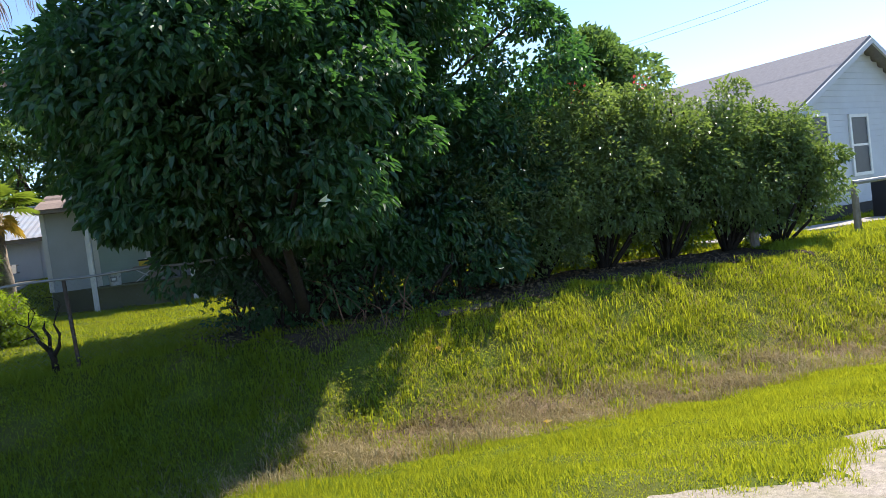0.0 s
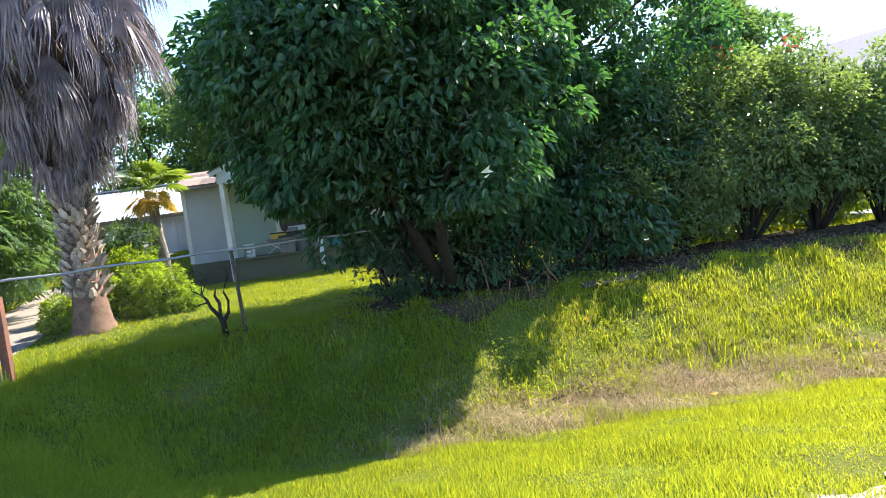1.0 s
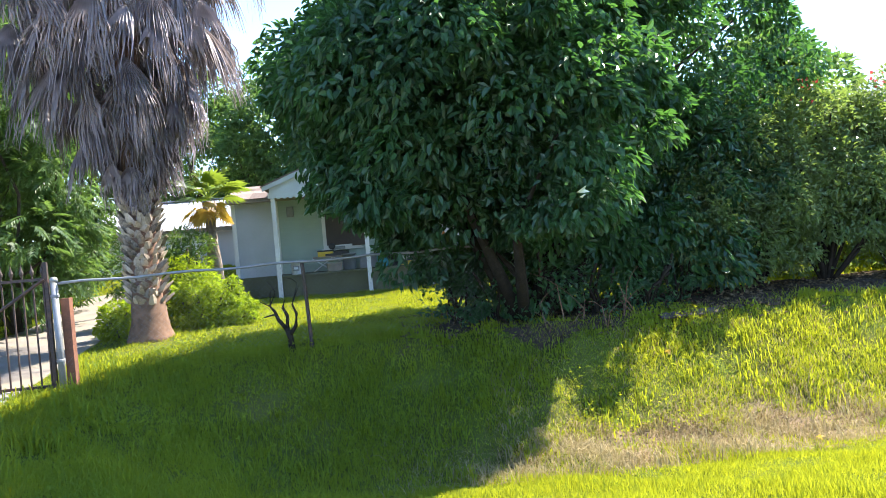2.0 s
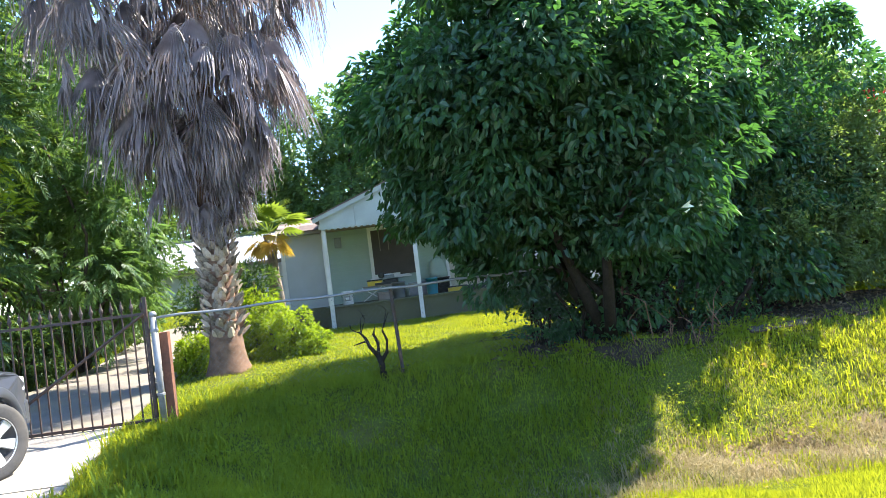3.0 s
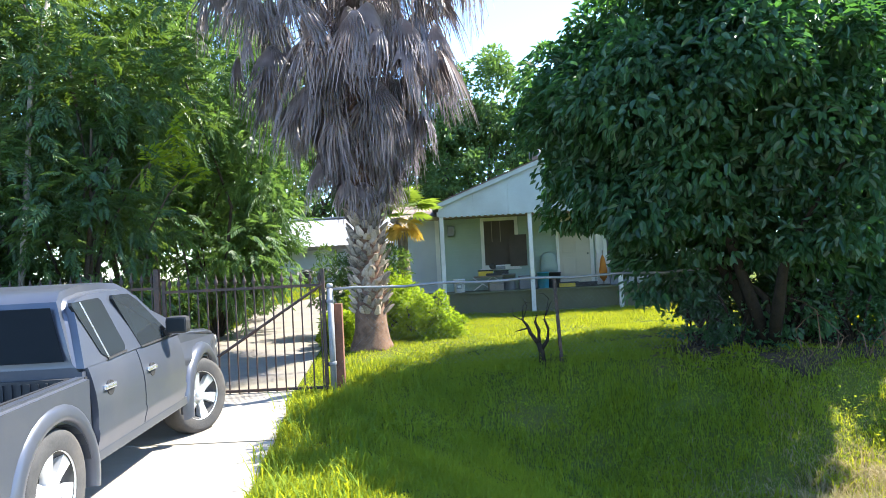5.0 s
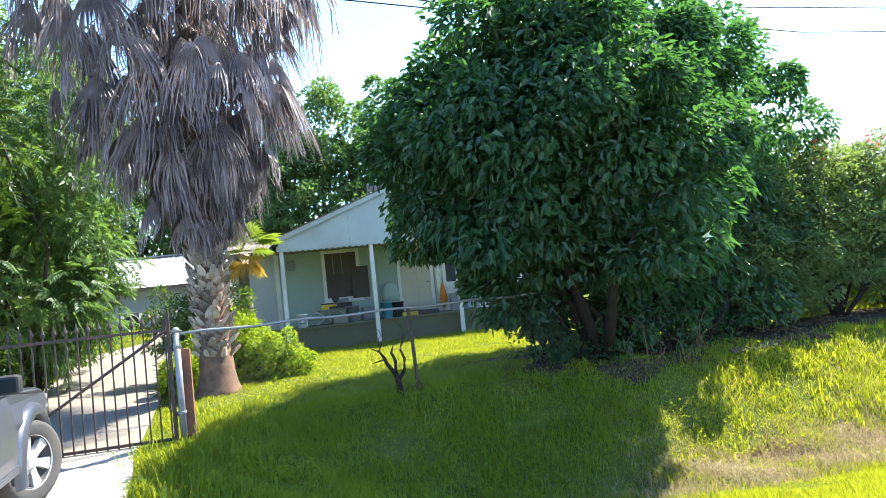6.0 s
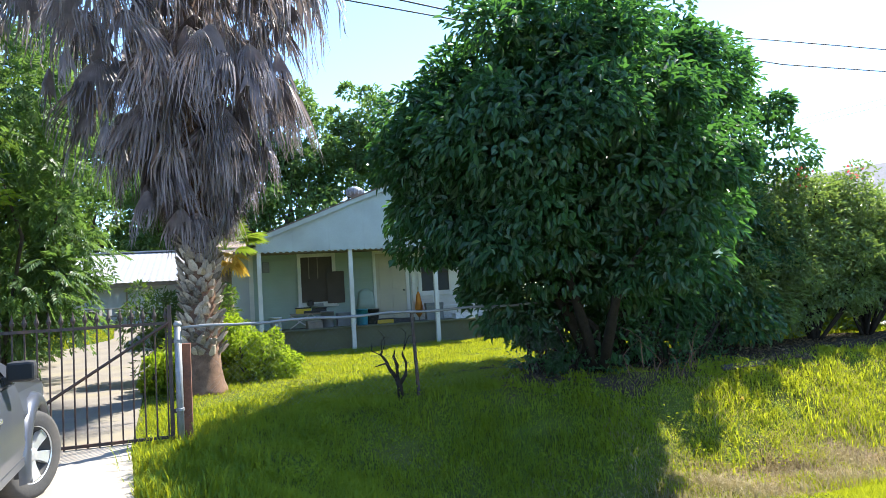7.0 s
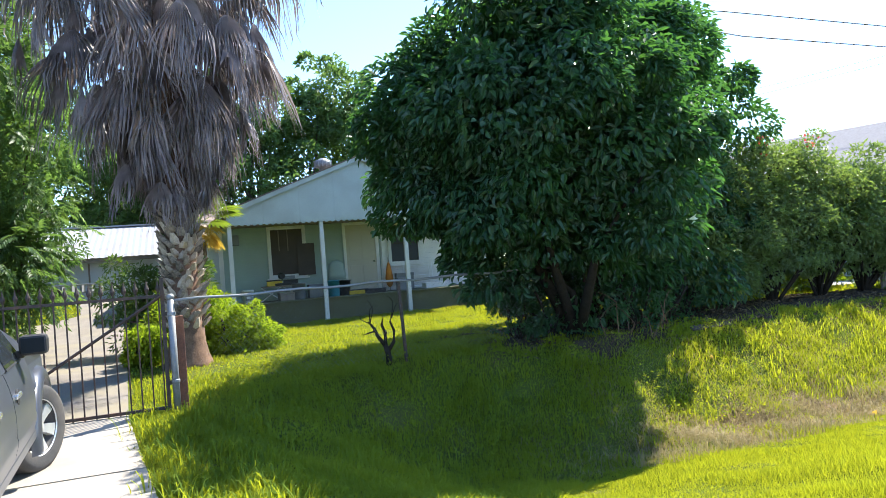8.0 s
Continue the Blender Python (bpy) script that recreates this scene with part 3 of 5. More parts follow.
for k in range(14):
    a = 2 * math.pi * k / 14
    part("vane", box(-0.004, 0.004, -0.02, 0.02, -0.1, 0.1), M_galv, vent).matrix_local = pose(0.262 * math.cos(a), 0.262 * math.sin(a), 0.17, 0, 0, math.degrees(a) + 40)

# ---- shed ----
shed = thing("shed", "white outbuilding with a pale corrugated metal roof", "shed")
SG = 0.9
part("wall", box(-9.5, -2.5, 27.6, 27.75, SG - 0.3, 2.32), M_shed, shed)
part("side_wall", box(-2.65, -2.5, 27.75, 33.4, SG - 0.3, 2.32), M_shed, shed)
part("side_wall", box(-9.5, -9.35, 27.75, 33.4, SG - 0.3, 2.32), M_shed, shed)
part("back_wall", box(-9.5, -2.5, 33.4, 33.55, SG - 0.3, 2.32), M_shed, shed)
part("eave_board", box(-9.6, -2.4, 27.25, 27.29, 2.22, 2.36), M_wood, shed)
part("gutter_shadow_board", box(-9.6, -2.4, 27.29, 27.6, 2.26, 2.3), M_wood, shed)
v, f = [], []
for i in range(141):
    x = -9.7 + i * 0.0519
    dz = 0.008 * math.sin(i * math.pi / 2)
    v += [(x, 27.2, 2.36 + dz), (x, 30.6, 3.62 + dz), (x, 34.0, 2.36 + dz)]
for i in range(140):
    f += [(i * 3, i * 3 + 3, i * 3 + 4, i * 3 + 1), (i * 3 + 1, i * 3 + 4, i * 3 + 5, i * 3 + 2)]
under(new("metal_roof", mesh_of("metal_roof", v, f, M_metal_roof)), shed)
part("ridge_cap", box(-9.7, -2.4, 30.45, 30.75, 3.62, 3.67), M_metal_roof, shed)
part("door", box(-4.6, -3.6, 27.56, 27.6, SG, 2.15), M_shed, shed, "white plank door")
part("batten", box(-4.66, -4.61, 27.55, 27.6, SG, 2.2), M_wood, shed)

# ---- neighbour's house, seen beyond the hedge ----
nb = thing("neighbour_house", "white clapboard house with a long grey shingle roof", "house", pose(20.3, 16.9, 0.0, 0, 0, 19.5))
# local: gable front faces -y, ridge runs along +y
part("front_wall", prism([(-3.4, -0.3), (3.4, -0.3), (3.4, 3.0), (0, 4.62), (-3.4, 3.0)], 0.3, 0.45), M_clap, nb, "pale blue-white clapboard wall")
part("side_wall", box(-3.4, -3.25, 0.45, 13.5, -0.3, 3.0), M_clap, nb)
part("side_wall", box(3.25, 3.4, 0.45, 13.5, -0.3, 3.0), M_clap, nb)
for s in (-1, 1):
    part("roof_slope", prism([(0, 4.8), (s * 3.95, 2.86), (s * 3.95, 2.78), (0, 4.7)], -0.1, 14.0), M_grey_shingle, nb, "grey asphalt shingle roof")
    part("rake_board", prism([(0, 4.72), (s * 3.95, 2.8), (s * 3.95, 2.66), (0, 4.58)], -0.16, -0.1), M_clap, nb)
for i in range(26):
    z = 0.35 + i * 0.16
    half = 3.38 if z < 2.9 else 3.38 * (4.55 - z) / (4.55 - 2.9)
    if half > 0.1:
        part("siding_board", box(-half, half, 0.275, 0.3, z, z + 0.157), M_clap, nb)
for x0, x1, z0, z1 in ((-2.75, -2.0, 1.2, 2.7), (-0.75, 0.1, 1.15, 2.65)):
    w = part("window", box(x0, x1, 0.25, 0.27, z0, z1), M_screen, nb)
    for a, b, c, d in ((x0 - 0.09, x0, z0 - 0.09, z1 + 0.09), (x1, x1 + 0.09, z0 - 0.09, z1 + 0.09), (x0, x1, z1, z1 + 0.09), (x0, x1, z0 - 0.09, z0)):
        part("frame", box(a, b, 0.22, 0.27, c, d), M_white, w)
    part("sash_bar", box(x0, x1, 0.235, 0.25, (z0 + z1) / 2 - 0.03, (z0 + z1) / 2 + 0.03), M_white, w)
# Solid near-black box in place of the unlit crawl space.
part("foundation", box(-3.45, 3.45, 0.24, 0.44, -0.4, 0.33), M_dark, nb, "near-black box standing for the unlit crawl space under the wall")

# ---- gate and fences ----
GY0 = 10.86
gate = thing("iron_gate", "dark rusty wrought iron picket gate with spear tips", "gate")
gbot, gtop = -0.2, 1.2
pk = box(-0.0085, 0.0085, -0.0085, 0.0085, 0.0, 1.46)
tip = lathe([(0.009, 1.46), (0.026, 1.5), (0.03, 1.52), (0.012, 1.57), (0.002, 1.63)], 8, bm=pk)
pk_me = bpy.data.meshes.new("picket")
pk.to_mesh(pk_me)
pk.free()
pk_me.materials.append(M_iron)
x = -4.0
while x < -1.95:
    piece("picket", pk_me, pose(x, GY0, gbot - 0.02), gate)
    x += 0.128
for z in (gbot + 0.02, gtop):
    part("rail", box(-4.06, -1.9, GY0 - 0.02, GY0 + 0.02, z - 0.018, z + 0.018), M_iron, gate)
part("stile", box(-1.93, -1.885, GY0 - 0.022, GY0 + 0.022, gbot - 0.02, 1.42), M_iron, gate)
part("stile", box(-4.1, -4.055, GY0 - 0.022, GY0 + 0.022, gbot - 0.02, 1.36), M_iron, gate)
br = tube([(-3.65, GY0 - 0.03, 0.12), (-1.92, GY0 - 0.03, 1.2)], 0.021, 6)
part("brace", br, M_iron, gate, "diagonal iron brace")
for z in (0.1, 0.95):
    part("hinge", box(-1.9, -1.83, GY0 - 0.015, GY0 + 0.015, z, z + 0.05), M_iron, gate)
fence_l = thing("picket_fence", "dark iron picket fence left of the gate under trees", "fence")
tagged(fence_l, "dark rusty iron picket fence standing under the trees")
x = -4.25
while x >= -9.6:
    piece("picket", pk_me, pose(x, GY0 + 0.02, gbot + 0.05), fence_l)
    x -= 0.14
for z in (0.0, 1.26):
    part("rail", box(-9.7, -4.2, GY0, GY0 + 0.04, z - 0.018, z + 0.018), M_iron, fence_l)
for x in (-4.18, -6.9, -9.65):
    part("post", box(x - 0.035, x + 0.035, GY0 - 0.015, GY0 + 0.055, -0.4, 1.52), M_iron, fence_l)

post_g = thing("gate_post", "galvanised round steel gate post with cap", "post")
part("pipe", tube([(-1.815, 10.85, -0.45), (-1.815, 10.85, 1.17)], 0.042, 14), M_galv, post_g, smooth=True)
part("cap", lathe([(0.048, 1.15), (0.048, 1.19), (0.03, 1.215), (0.005, 1.22)], 14), M_galv, post_g, smooth=True).location = (-1.815, 10.85, 0)
for z in (0.12, 0.95):
    part("clamp", lathe([(0.046, z), (0.052, z + 0.005), (0.052, z + 0.035), (0.046, z + 0.04)], 14), M_galv, post_g).location = (-1.815, 10.85, 0)
rp = box(-1.79, -1.68, 10.92, 11.03, -0.4, 0.93, 0.006)
part("rusty_post", rp, M_rust)
tagged(bpy.data.objects["rusty_post"], "thick rusty square steel post beside the gate", "post")

FA, FB = Vector((-1.81, 10.85, 0)), Vector((4.9, 11.86, 0))
fence = thing("chain_link_fence", "grey chain-link fence with a pipe top rail", "fence")


def fpt(s, z):
    p = FA + (FB - FA) * s
    g = max(0.0, float(height(p.x, p.y)))
    return Vector((p.x, p.y, z + (0.0 if z > 0.5 else g)))


part("top_rail", tube([fpt(k / 20, 1.13 + 0.012 * math.sin(k * 1.7)) for k in range(21)], 0.018, 8), M_galv, fence, smooth=True)
for s in (0.46, 0.97):
    p = FA + (FB - FA) * s
    part("post", tube([(p.x + 0.05, p.y + 0.03, float(height(p.x, p.y)) - 0.2), (p.x, p.y + 0.03, 1.12)], 0.026, 8), M_iron, fence, "thin dark iron fence post")
v, f = [], []
L_f = (FB - FA).length
dirf = (FB - FA) / L_f
nrm = Vector((-dirf.y, dirf.x, 0)) * 0.0012
H_f = 1.08
n = int(L_f / 0.075)
for k in range(-14, n):
    for s in (1, -1):
        a = k * 0.075 if s > 0 else k * 0.075 + H_f
        b = a + s * H_f
        if min(a, b) < 0 or max(a, b) > L_f:
            continue
        pa, pb = FA + dirf * a, FA + dirf * b
        za = max(float(height(pa.x, pa.y)), 0) + 0.03
        q = [pa + Vector((0, 0, za)), pb + Vector((0, 0, 1.12))]
        w = dirf * 0.0008
        i = len(v)
        v += [q[0] - w, q[0] + w, q[1] + w, q[1] - w]
        f.append((i, i + 1, i + 2, i + 3))
wire = under(new("wire_mesh", mesh_of("wire_mesh", v, f, M_galv)), fence)
tagged(wire, "fine grey diamond wire mesh", kind="stuff")

# far fence by the neighbour's drive
nf = thing("pipe_fence", "low grey pipe fence with wooden posts beside a drive", "fence")
part("post", tube([(13.1, 12.9, -0.3), (13.05, 12.9, 0.75)], [0.09, 0.08], 9), M_wood, nf, "weathered wooden post")
part("post", tube([(15.45, 12.85, -0.4), (15.45, 12.85, 0.95)], 0.05, 9), M_wood, nf)
part("brace", tube([(15.65, 12.95, -0.4), (15.52, 12.85, 0.7)], 0.03, 8), M_wood, nf)
part("rail", tube([(13.1, 12.9, 0.9), (15.45, 12.85, 0.86)], 0.03, 8), M_galv, nf)
part("rail", tube([(15.45, 12.85, 1.0), (19.5, 13.1, 1.05)], 0.045, 8), M_galv, nf)
n_drive = strip("neighbour_path", lambda y: 13.5, lambda y: 60.0, np.linspace(14.4, 15.5, 3), M_conc, 0.03, 0.08, 30)
tagged(n_drive, "pale concrete drive beyond the hedge", "path", kind="structure")
bin1 = part("wheelie_bin", box(18.6, 19.25, 14.95, 15.55, 0.0, 0.95, 0.04), M_black)
tagged(bin1, "dark plastic bin standing by the white house", "bin")

# ---- big palm ----
PX, PYY = -1.66, 13.8
palm = thing("palm_tree", "tall fan palm with a thick skirt of dead grey fronds", "palm tree")
tr = bmesh.new()
prof = [(0.4, -0.12), (0.38, 0.03), (0.33, 0.16), (0.29, 0.35), (0.28, 0.62), (0.25, 0.7), (0.23, 1.6), (0.22, 4.5), (0.2, 8.4)]
lathe(prof, 22, tr)
for q in tr.verts:
    s = 1 + 0.06 * noise.noise(q.co * 5)
    q.co.x *= s
    q.co.y *= s
part("trunk", tr, M_palm_base, palm, "reddish brown fibrous trunk base", True).location = (PX, PYY, 0)
bt = bmesh.new()
vs = [bt.verts.new(c) for c in ((-0.085, 0, 0), (0.085, 0, 0), (0.1, 0.035, 0.1), (0.045, 0.1, 0.24), (-0.045, 0.1, 0.24), (-0.1, 0.035, 0.1), (0, 0.075, 0.06), (0, 0.12, 0.235))]
for q in ((0, 1, 6), (1, 2, 6), (2, 3, 7, 6), (5, 6, 7, 4), (0, 6, 5), (3, 4, 7), (0, 5, 4, 3, 2, 1)):
    bt.faces.new([vs[i] for i in q])
bmesh.ops.recalc_face_normals(bt, faces=bt.faces)
bt_me = bpy.data.meshes.new("leaf_base")
bt.to_mesh(bt_me)
bt.free()
bt_me.materials.append(M_boot)
for row in range(24):
    z = 0.6 + row * 0.092
    for k in range(10):
        a = 360 / 10 * (k + 0.5 * (row % 2)) + random.uniform(-7, 7)
        r = 0.235 + random.uniform(-0.01, 0.02)
        m = pose(PX, PYY, 0) @ pose(0, 0, 0, 0, 0, a) @ pose(0, r, z + random.uniform(-0.03, 0.03), random.uniform(-22, 4), random.uniform(-35, 35), random.uniform(-12, 12))
        piece("leaf_base", bt_me, m @ Matrix.Diagonal((random.uniform(0.55, 0.8), random.uniform(0.7, 1.2), random.uniform(0.55, 0.85), 1)), palm)


def dead_frond(az, r, z, ln, strips, V, F):
    """A dry fan: a stalk from the trunk to (r, z), then drooping ragged ribbons that lean their own way."""
    ca, sa = math.cos(az), math.sin(az)
    rad, tan = Vector((ca, sa, 0)), Vector((-sa, ca, 0))
    hub = Vector((PX, PYY, z)) + rad * r
    root = Vector((PX, PYY, z + 0.25 * r + 0.2)) + rad * 0.2
    i = len(V)
    wv = tan * 0.02
    V += [root - wv, root + wv, hub + wv, hub - wv]
    F.append((i, i + 1, i + 2, i + 3))
    sway = tan * random.uniform(-0.35, 0.35) + rad * random.uniform(-0.1, 0.28)
    wide = random.uniform(0.4, 0.75)
    up_s = random.uniform(0.0, 0.16)
    for k in range(strips):
        u = (k + 0.5) / strips * 2 - 1
        u += random.uniform(-0.1, 0.1)
        L = ln * (1 - 0.25 * u * u) * random.uniform(0.55, 1.12)
        w = random.uniform(0.009, 0.022)
        out = rad * random.uniform(0.0, 0.22) + tan * u * wide
        tilt_v = (tan * math.cos(u * 2 + random.uniform(-0.9, 0.9)) + rad * random.uniform(-0.9, 0.9)).normalized()
        segs = 5
        i = len(V)
        ph = random.uniform(0, 6.28)
        for s in range(segs + 1):
            t = s / segs
            q = hub + out * L * (0.85 * t ** 0.8 - 0.3 * t * t) + sway * L * t - Vector((0, 0, 1)) * L * (t ** 1.2 - up_s * math.sin(math.pi * t))
            q += (tan * math.sin(ph + t * 5) + rad * math.cos(ph + t * 4)) * 0.03 * t
            ww = w * (0.6 + 1.0 * t if t < 0.4 else 1.2 * (1.15 - t))
            V += [q - tilt_v * ww, q + tilt_v * ww]
        for s in range(segs):
            F.append((i + 2 * s, i + 2 * s + 1, i + 2 * s + 3, i + 2 * s + 2))


def dead_fan(az, r, z, ln, V, F):
    """A folded dry fan hanging from a stalk: a pleated sheet above that splits into ragged ribbons below."""
    rad, tan = Vector((math.cos(az), math.sin(az), 0)), Vector((-math.sin(az), math.cos(az), 0))
    hub = Vector((PX, PYY, z)) + rad * r
    root = Vector((PX, PYY, z + 0.3 * r + 0.15)) + rad * 0.2
    i = len(V)
    V += [root - tan * 0.02, root + tan * 0.02, hub + tan * 0.014, hub - tan * 0.014]
    F.append((i, i + 1, i + 2, i + 3))
    turn = random.uniform(-0.7, 0.7)
    across = tan * math.cos(turn) + rad * math.sin(turn)
    depth = rad * math.cos(turn) - tan * math.sin(turn)
    lean = rad * random.uniform(-0.12, 0.2) + tan * random.uniform(-0.22, 0.22)
    n, wide = random.randint(20, 27), ln * random.uniform(0.26, 0.44)
    bulge = random.uniform(0.05, 0.2)
    levels = (0.0, 0.1, 0.2, 0.3)

    def at(u, t, o):
        spread = min(1.0, 0.12 + 1.5 * t ** 0.75)
        return hub + across * u * wide * spread + depth * (bulge * ln * (1 - u * u) * min(1, 2.2 * t) + o) + lean * ln * t - Vector((0, 0, 1)) * ln * t * (1 - 0.14 * u * u)

    rows = []
    for t in levels:
        rows.append(len(V))
        V.extend(at(2 * k / n - 1, t, (0.022 if k % 2 else -0.022) * min(1, 4 * t)) for k in range(n + 1))
    for a, b in zip(rows, rows[1:]):
        F.extend((a + k, a + k + 1, b + k + 1, b + k) for k in range(n))
    for k in range(n):
        if random.random() < 0.1:
            continue
        end = random.uniform(0.62, 1.12)
        ua, ub = 2 * k / n - 1, 2 * (k + 1) / n - 1
        um, sw = (ua + ub) / 2, random.uniform(-0.06, 0.06)
        i = rows[-1] + k
        j = len(V)
        for t, h in ((0.3 + (end - 0.3) * 0.45, 0.75), (end - 0.1, 0.4)):
            mid = at(um, t, random.uniform(-0.05, 0.05)) + across * sw * (t - 0.3)
            half = (across * random.uniform(0.5, 1) + depth * random.uniform(-0.8, 0.8)) * wide / n * h
            V += [mid - half, mid + half]
        V.append(at(um, end, random.uniform(-0.08, 0.08)) + across * sw)
        F += [(i, i + 1, j + 1, j), (j, j + 1, j + 3, j + 2), (j + 2, j + 3, j + 4, j + 4)]


V, F = [], []
tiers = [(3.05, 0.4, 0.75, 16), (3.5, 0.62, 0.95, 18), (4.0, 0.85, 1.15, 19), (4.5, 1.1, 1.3, 20), (5.05, 1.4, 1.4, 21), (5.45, 1.5, 1.25, 17), (5.8, 1.15, 1.3, 16), (6.3, 1.35, 1.45, 17), (6.0, 0.75, 1.3, 12), (6.9, 1.9, 1.45, 19), (7.4, 2.0, 1.5, 19), (7.9, 1.7, 1.45, 16)]
for z, r, ln, n in tiers:
    wider = 1.2 if z > 6 else 1.1
    for k in range(n):
        az = 2 * math.pi * (k + random.random()) / n
        dead_fan(az, wider * (1.06 - 0.14 * math.cos(az)) * r * random.uniform(0.72, 1.1), z + random.uniform(-0.25, 0.25), 0.92 * ln * random.uniform(0.75, 1.15), V, F)
    for k in range(n // 2):
        dead_frond(2 * math.pi * (k + random.random()) / (n // 2), wider * r * random.uniform(0.5, 1.1), z - 0.1 + random.uniform(-0.3, 0.3), 0.85 * ln * random.uniform(0.7, 1.15), 24, V, F)
F = [q if q[2] != q[3] else q[:3] for q in F]
skirt = under(new("dead_fronds", mesh_of("dead_fronds", V, F, M_dead)), palm)
tagged(skirt, "hanging dead grey-brown fan fronds", kind="stuff")


def fan_leaf(V, F, hub, aim, radius, n, droop=0.2):
    """A fan of folded green segments round a hub, opening towards aim."""
    aim = aim.normalized()
    side = aim.cross(Vector((0, 0, 1))).normalized()
    up = side.cross(aim)
    for k in range(n):
        a = (k / (n - 1) - 0.5) * 3.9
        d = aim * math.cos(a) + side * math.sin(a)
        w = side * math.cos(a) - aim * math.sin(a)
        L = radius * (1 - 0.12 * abs(a)) * random.uniform(0.9, 1.05)
        i = len(V)
        hw = radius * 0.052
        m = hub + d * L * 0.6
        V += [hub, m + w * hw + up * 0.02, m - w * hw - up * 0.02, hub + d * L - Vector((0, 0, droop * L * (0.5 + 0.5 * random.random())))]
        F += [(i, i + 1, i + 2), (i + 1, i + 3, i + 2)]


def fronds(name, parent, cx, cy, z, count, stalk, radius, up_range, material, label, seg=22):
    V, F = [], []
    for k in range(count):
        az = 2 * math.pi * (k + random.random() * 0.7) / count
        el = random.uniform(*up_range)
        d = Vector((math.cos(az) * math.cos(el), math.sin(az) * math.cos(el), math.sin(el)))
        root, hub = Vector((cx, cy, z)), Vector((cx, cy, z)) + d * stalk * random.uniform(0.8, 1.1)
        sd = d.cross(Vector((0, 0, 1))).normalized() * 0.015
        i = len(V)
        V += [root - sd, root + sd, hub + sd * 0.6, hub - sd * 0.6]
        F += [(i, i + 1, i + 2), (i, i + 2, i + 3)]
        fan_leaf(V, F, hub, d + Vector((0, 0, -0.25)), radius, seg)
    ob = under(new(name, quick_mesh(name, np.array(V), np.array(F), material)), parent)
    return tagged(ob, label)


fronds("green_crown", palm, PX, PYY, 8.4, 26, 1.1, 1.0, (-0.2, 1.2), M_fan, "green fan fronds at the top")
# small palm behind
sp = thing("small_palm", "young fan palm with green and yellowing fronds", "palm tree")
part("trunk", tube([(-1.25, 17, -0.1), (-1.28, 17, 1.2), (-1.28, 17, 2.5)], [0.2, 0.16, 0.15], 10), M_boot, sp, smooth=True)
fronds("green_fronds", sp, -1.28, 17, 2.55, 13, 0.5, 0.55, (0.1, 1.3), M_fan, "green fan fronds", 18)
fronds("yellow_fronds", sp, -1.28, 17, 2.5, 11, 0.36, 0.38, (-1.0, -0.1), M_fan_dry, "yellowing drooping fronds", 16)

# ---- trees and shrubs ----
def limbs(base, tips, r0, r1, bm=None, sides=7, sag=0.15):
    bm = bm or bmesh.new()
    for t in tips:
        b, e = Vector(base), Vector(t)
        mid = b.lerp(e, 0.45) + Vector((random.uniform(-1, 1), random.uniform(-1, 1), random.uniform(-0.3, 1))) * sag * (e - b).length
        pts = [b, b.lerp(mid, 0.55), mid, mid.lerp(e, 0.5) + Vector((0, 0, 0.03)), e]
        tube(pts, [r0, r0 * 0.85, (r0 + r1) / 2, r1 * 1.2, r1], sides, bm)
    return bm


def tree(name, label, base, blobs, clusters, per, length, width, lobe, material, bark=None, r0=0.16, category="tree", floor=None, limbs_n=9, amount=0.3, shell=0.62, droop=0.35, crown_label="", fill=0.15, oval=False, feather=0):
    t = thing(name, label, category)
    tips = []
    for k in range(limbs_n):
        b = blobs[k % len(blobs)]
        a = random.random() * 6.28
        q = random.uniform(0.3, 0.8)
        tips.append((b[0] + math.cos(a) * b[3] * q, b[1] + math.sin(a) * b[4] * q, b[2] + b[5] * random.uniform(-0.3, 0.7)))
    part("trunk", limbs(base, tips, r0, 0.02), bark or M_bark, t, smooth=True)
    v, f = crown(blobs, clusters, per, length, width, lobe, droop, shell, seed=base[0] * 0.37 + base[1], amount=amount, floor=floor, fill=fill, oval=oval, feather=feather)
    c = under(new("crown", quick_mesh("crown", v, f, material)), t)
    if crown_label:
        tagged(c, crown_label)
    return t


big = tree("shade_tree", "large dense dark green broadleaf tree beside the ditch", (4.4, 11.7, -0.15),
           [(4.05, 11.45, 3.5, 2.65, 2.3, 2.4), (7.5, 13.2, 3.8, 2.3, 1.3, 2.0), (2.5, 11.1, 3.6, 1.1, 1.5, 1.3), (4.2, 10.5, 2.45, 1.4, 1.2, 1.25), (3.3, 10.4, 3.7, 1.6, 1.45, 1.5), (4.9, 11.6, 4.7, 1.9, 1.6, 1.2), (6.6, 12.7, 1.8, 1.5, 0.9, 1.6), (3.5, 12.1, 1.4, 0.9, 0.9, 1.0), (4.6, 12.2, 1.0, 1.3, 0.7, 1.0), (5.8, 12.5, 1.1, 1.3, 0.7, 1.1), (5.85, 12.3, 4.75, 1.55, 1.3, 1.2), (7.3, 12.6, 2.3, 1.4, 1.0, 1.5), (4.9, 13.6, 3.2, 2.1, 1.7, 1.9), (1.75, 11.2, 3.0, 0.5, 0.7, 0.6), (2.85, 12.8, 3.5, 1.15, 1.2, 1.3)],
           520, 215, 0.145, 0.07, 0.5, M_leaf, r0=0.1, bark=M_shade_bark, limbs_n=10, floor=0.25, amount=0.28, shell=0.66, droop=0.7, fill=0.22, oval=True)
pl = part("sunlit_leaf", bmesh.new(), M_sunlit_leaf, big, "upturned leaf coloured near-white as if sunlit")
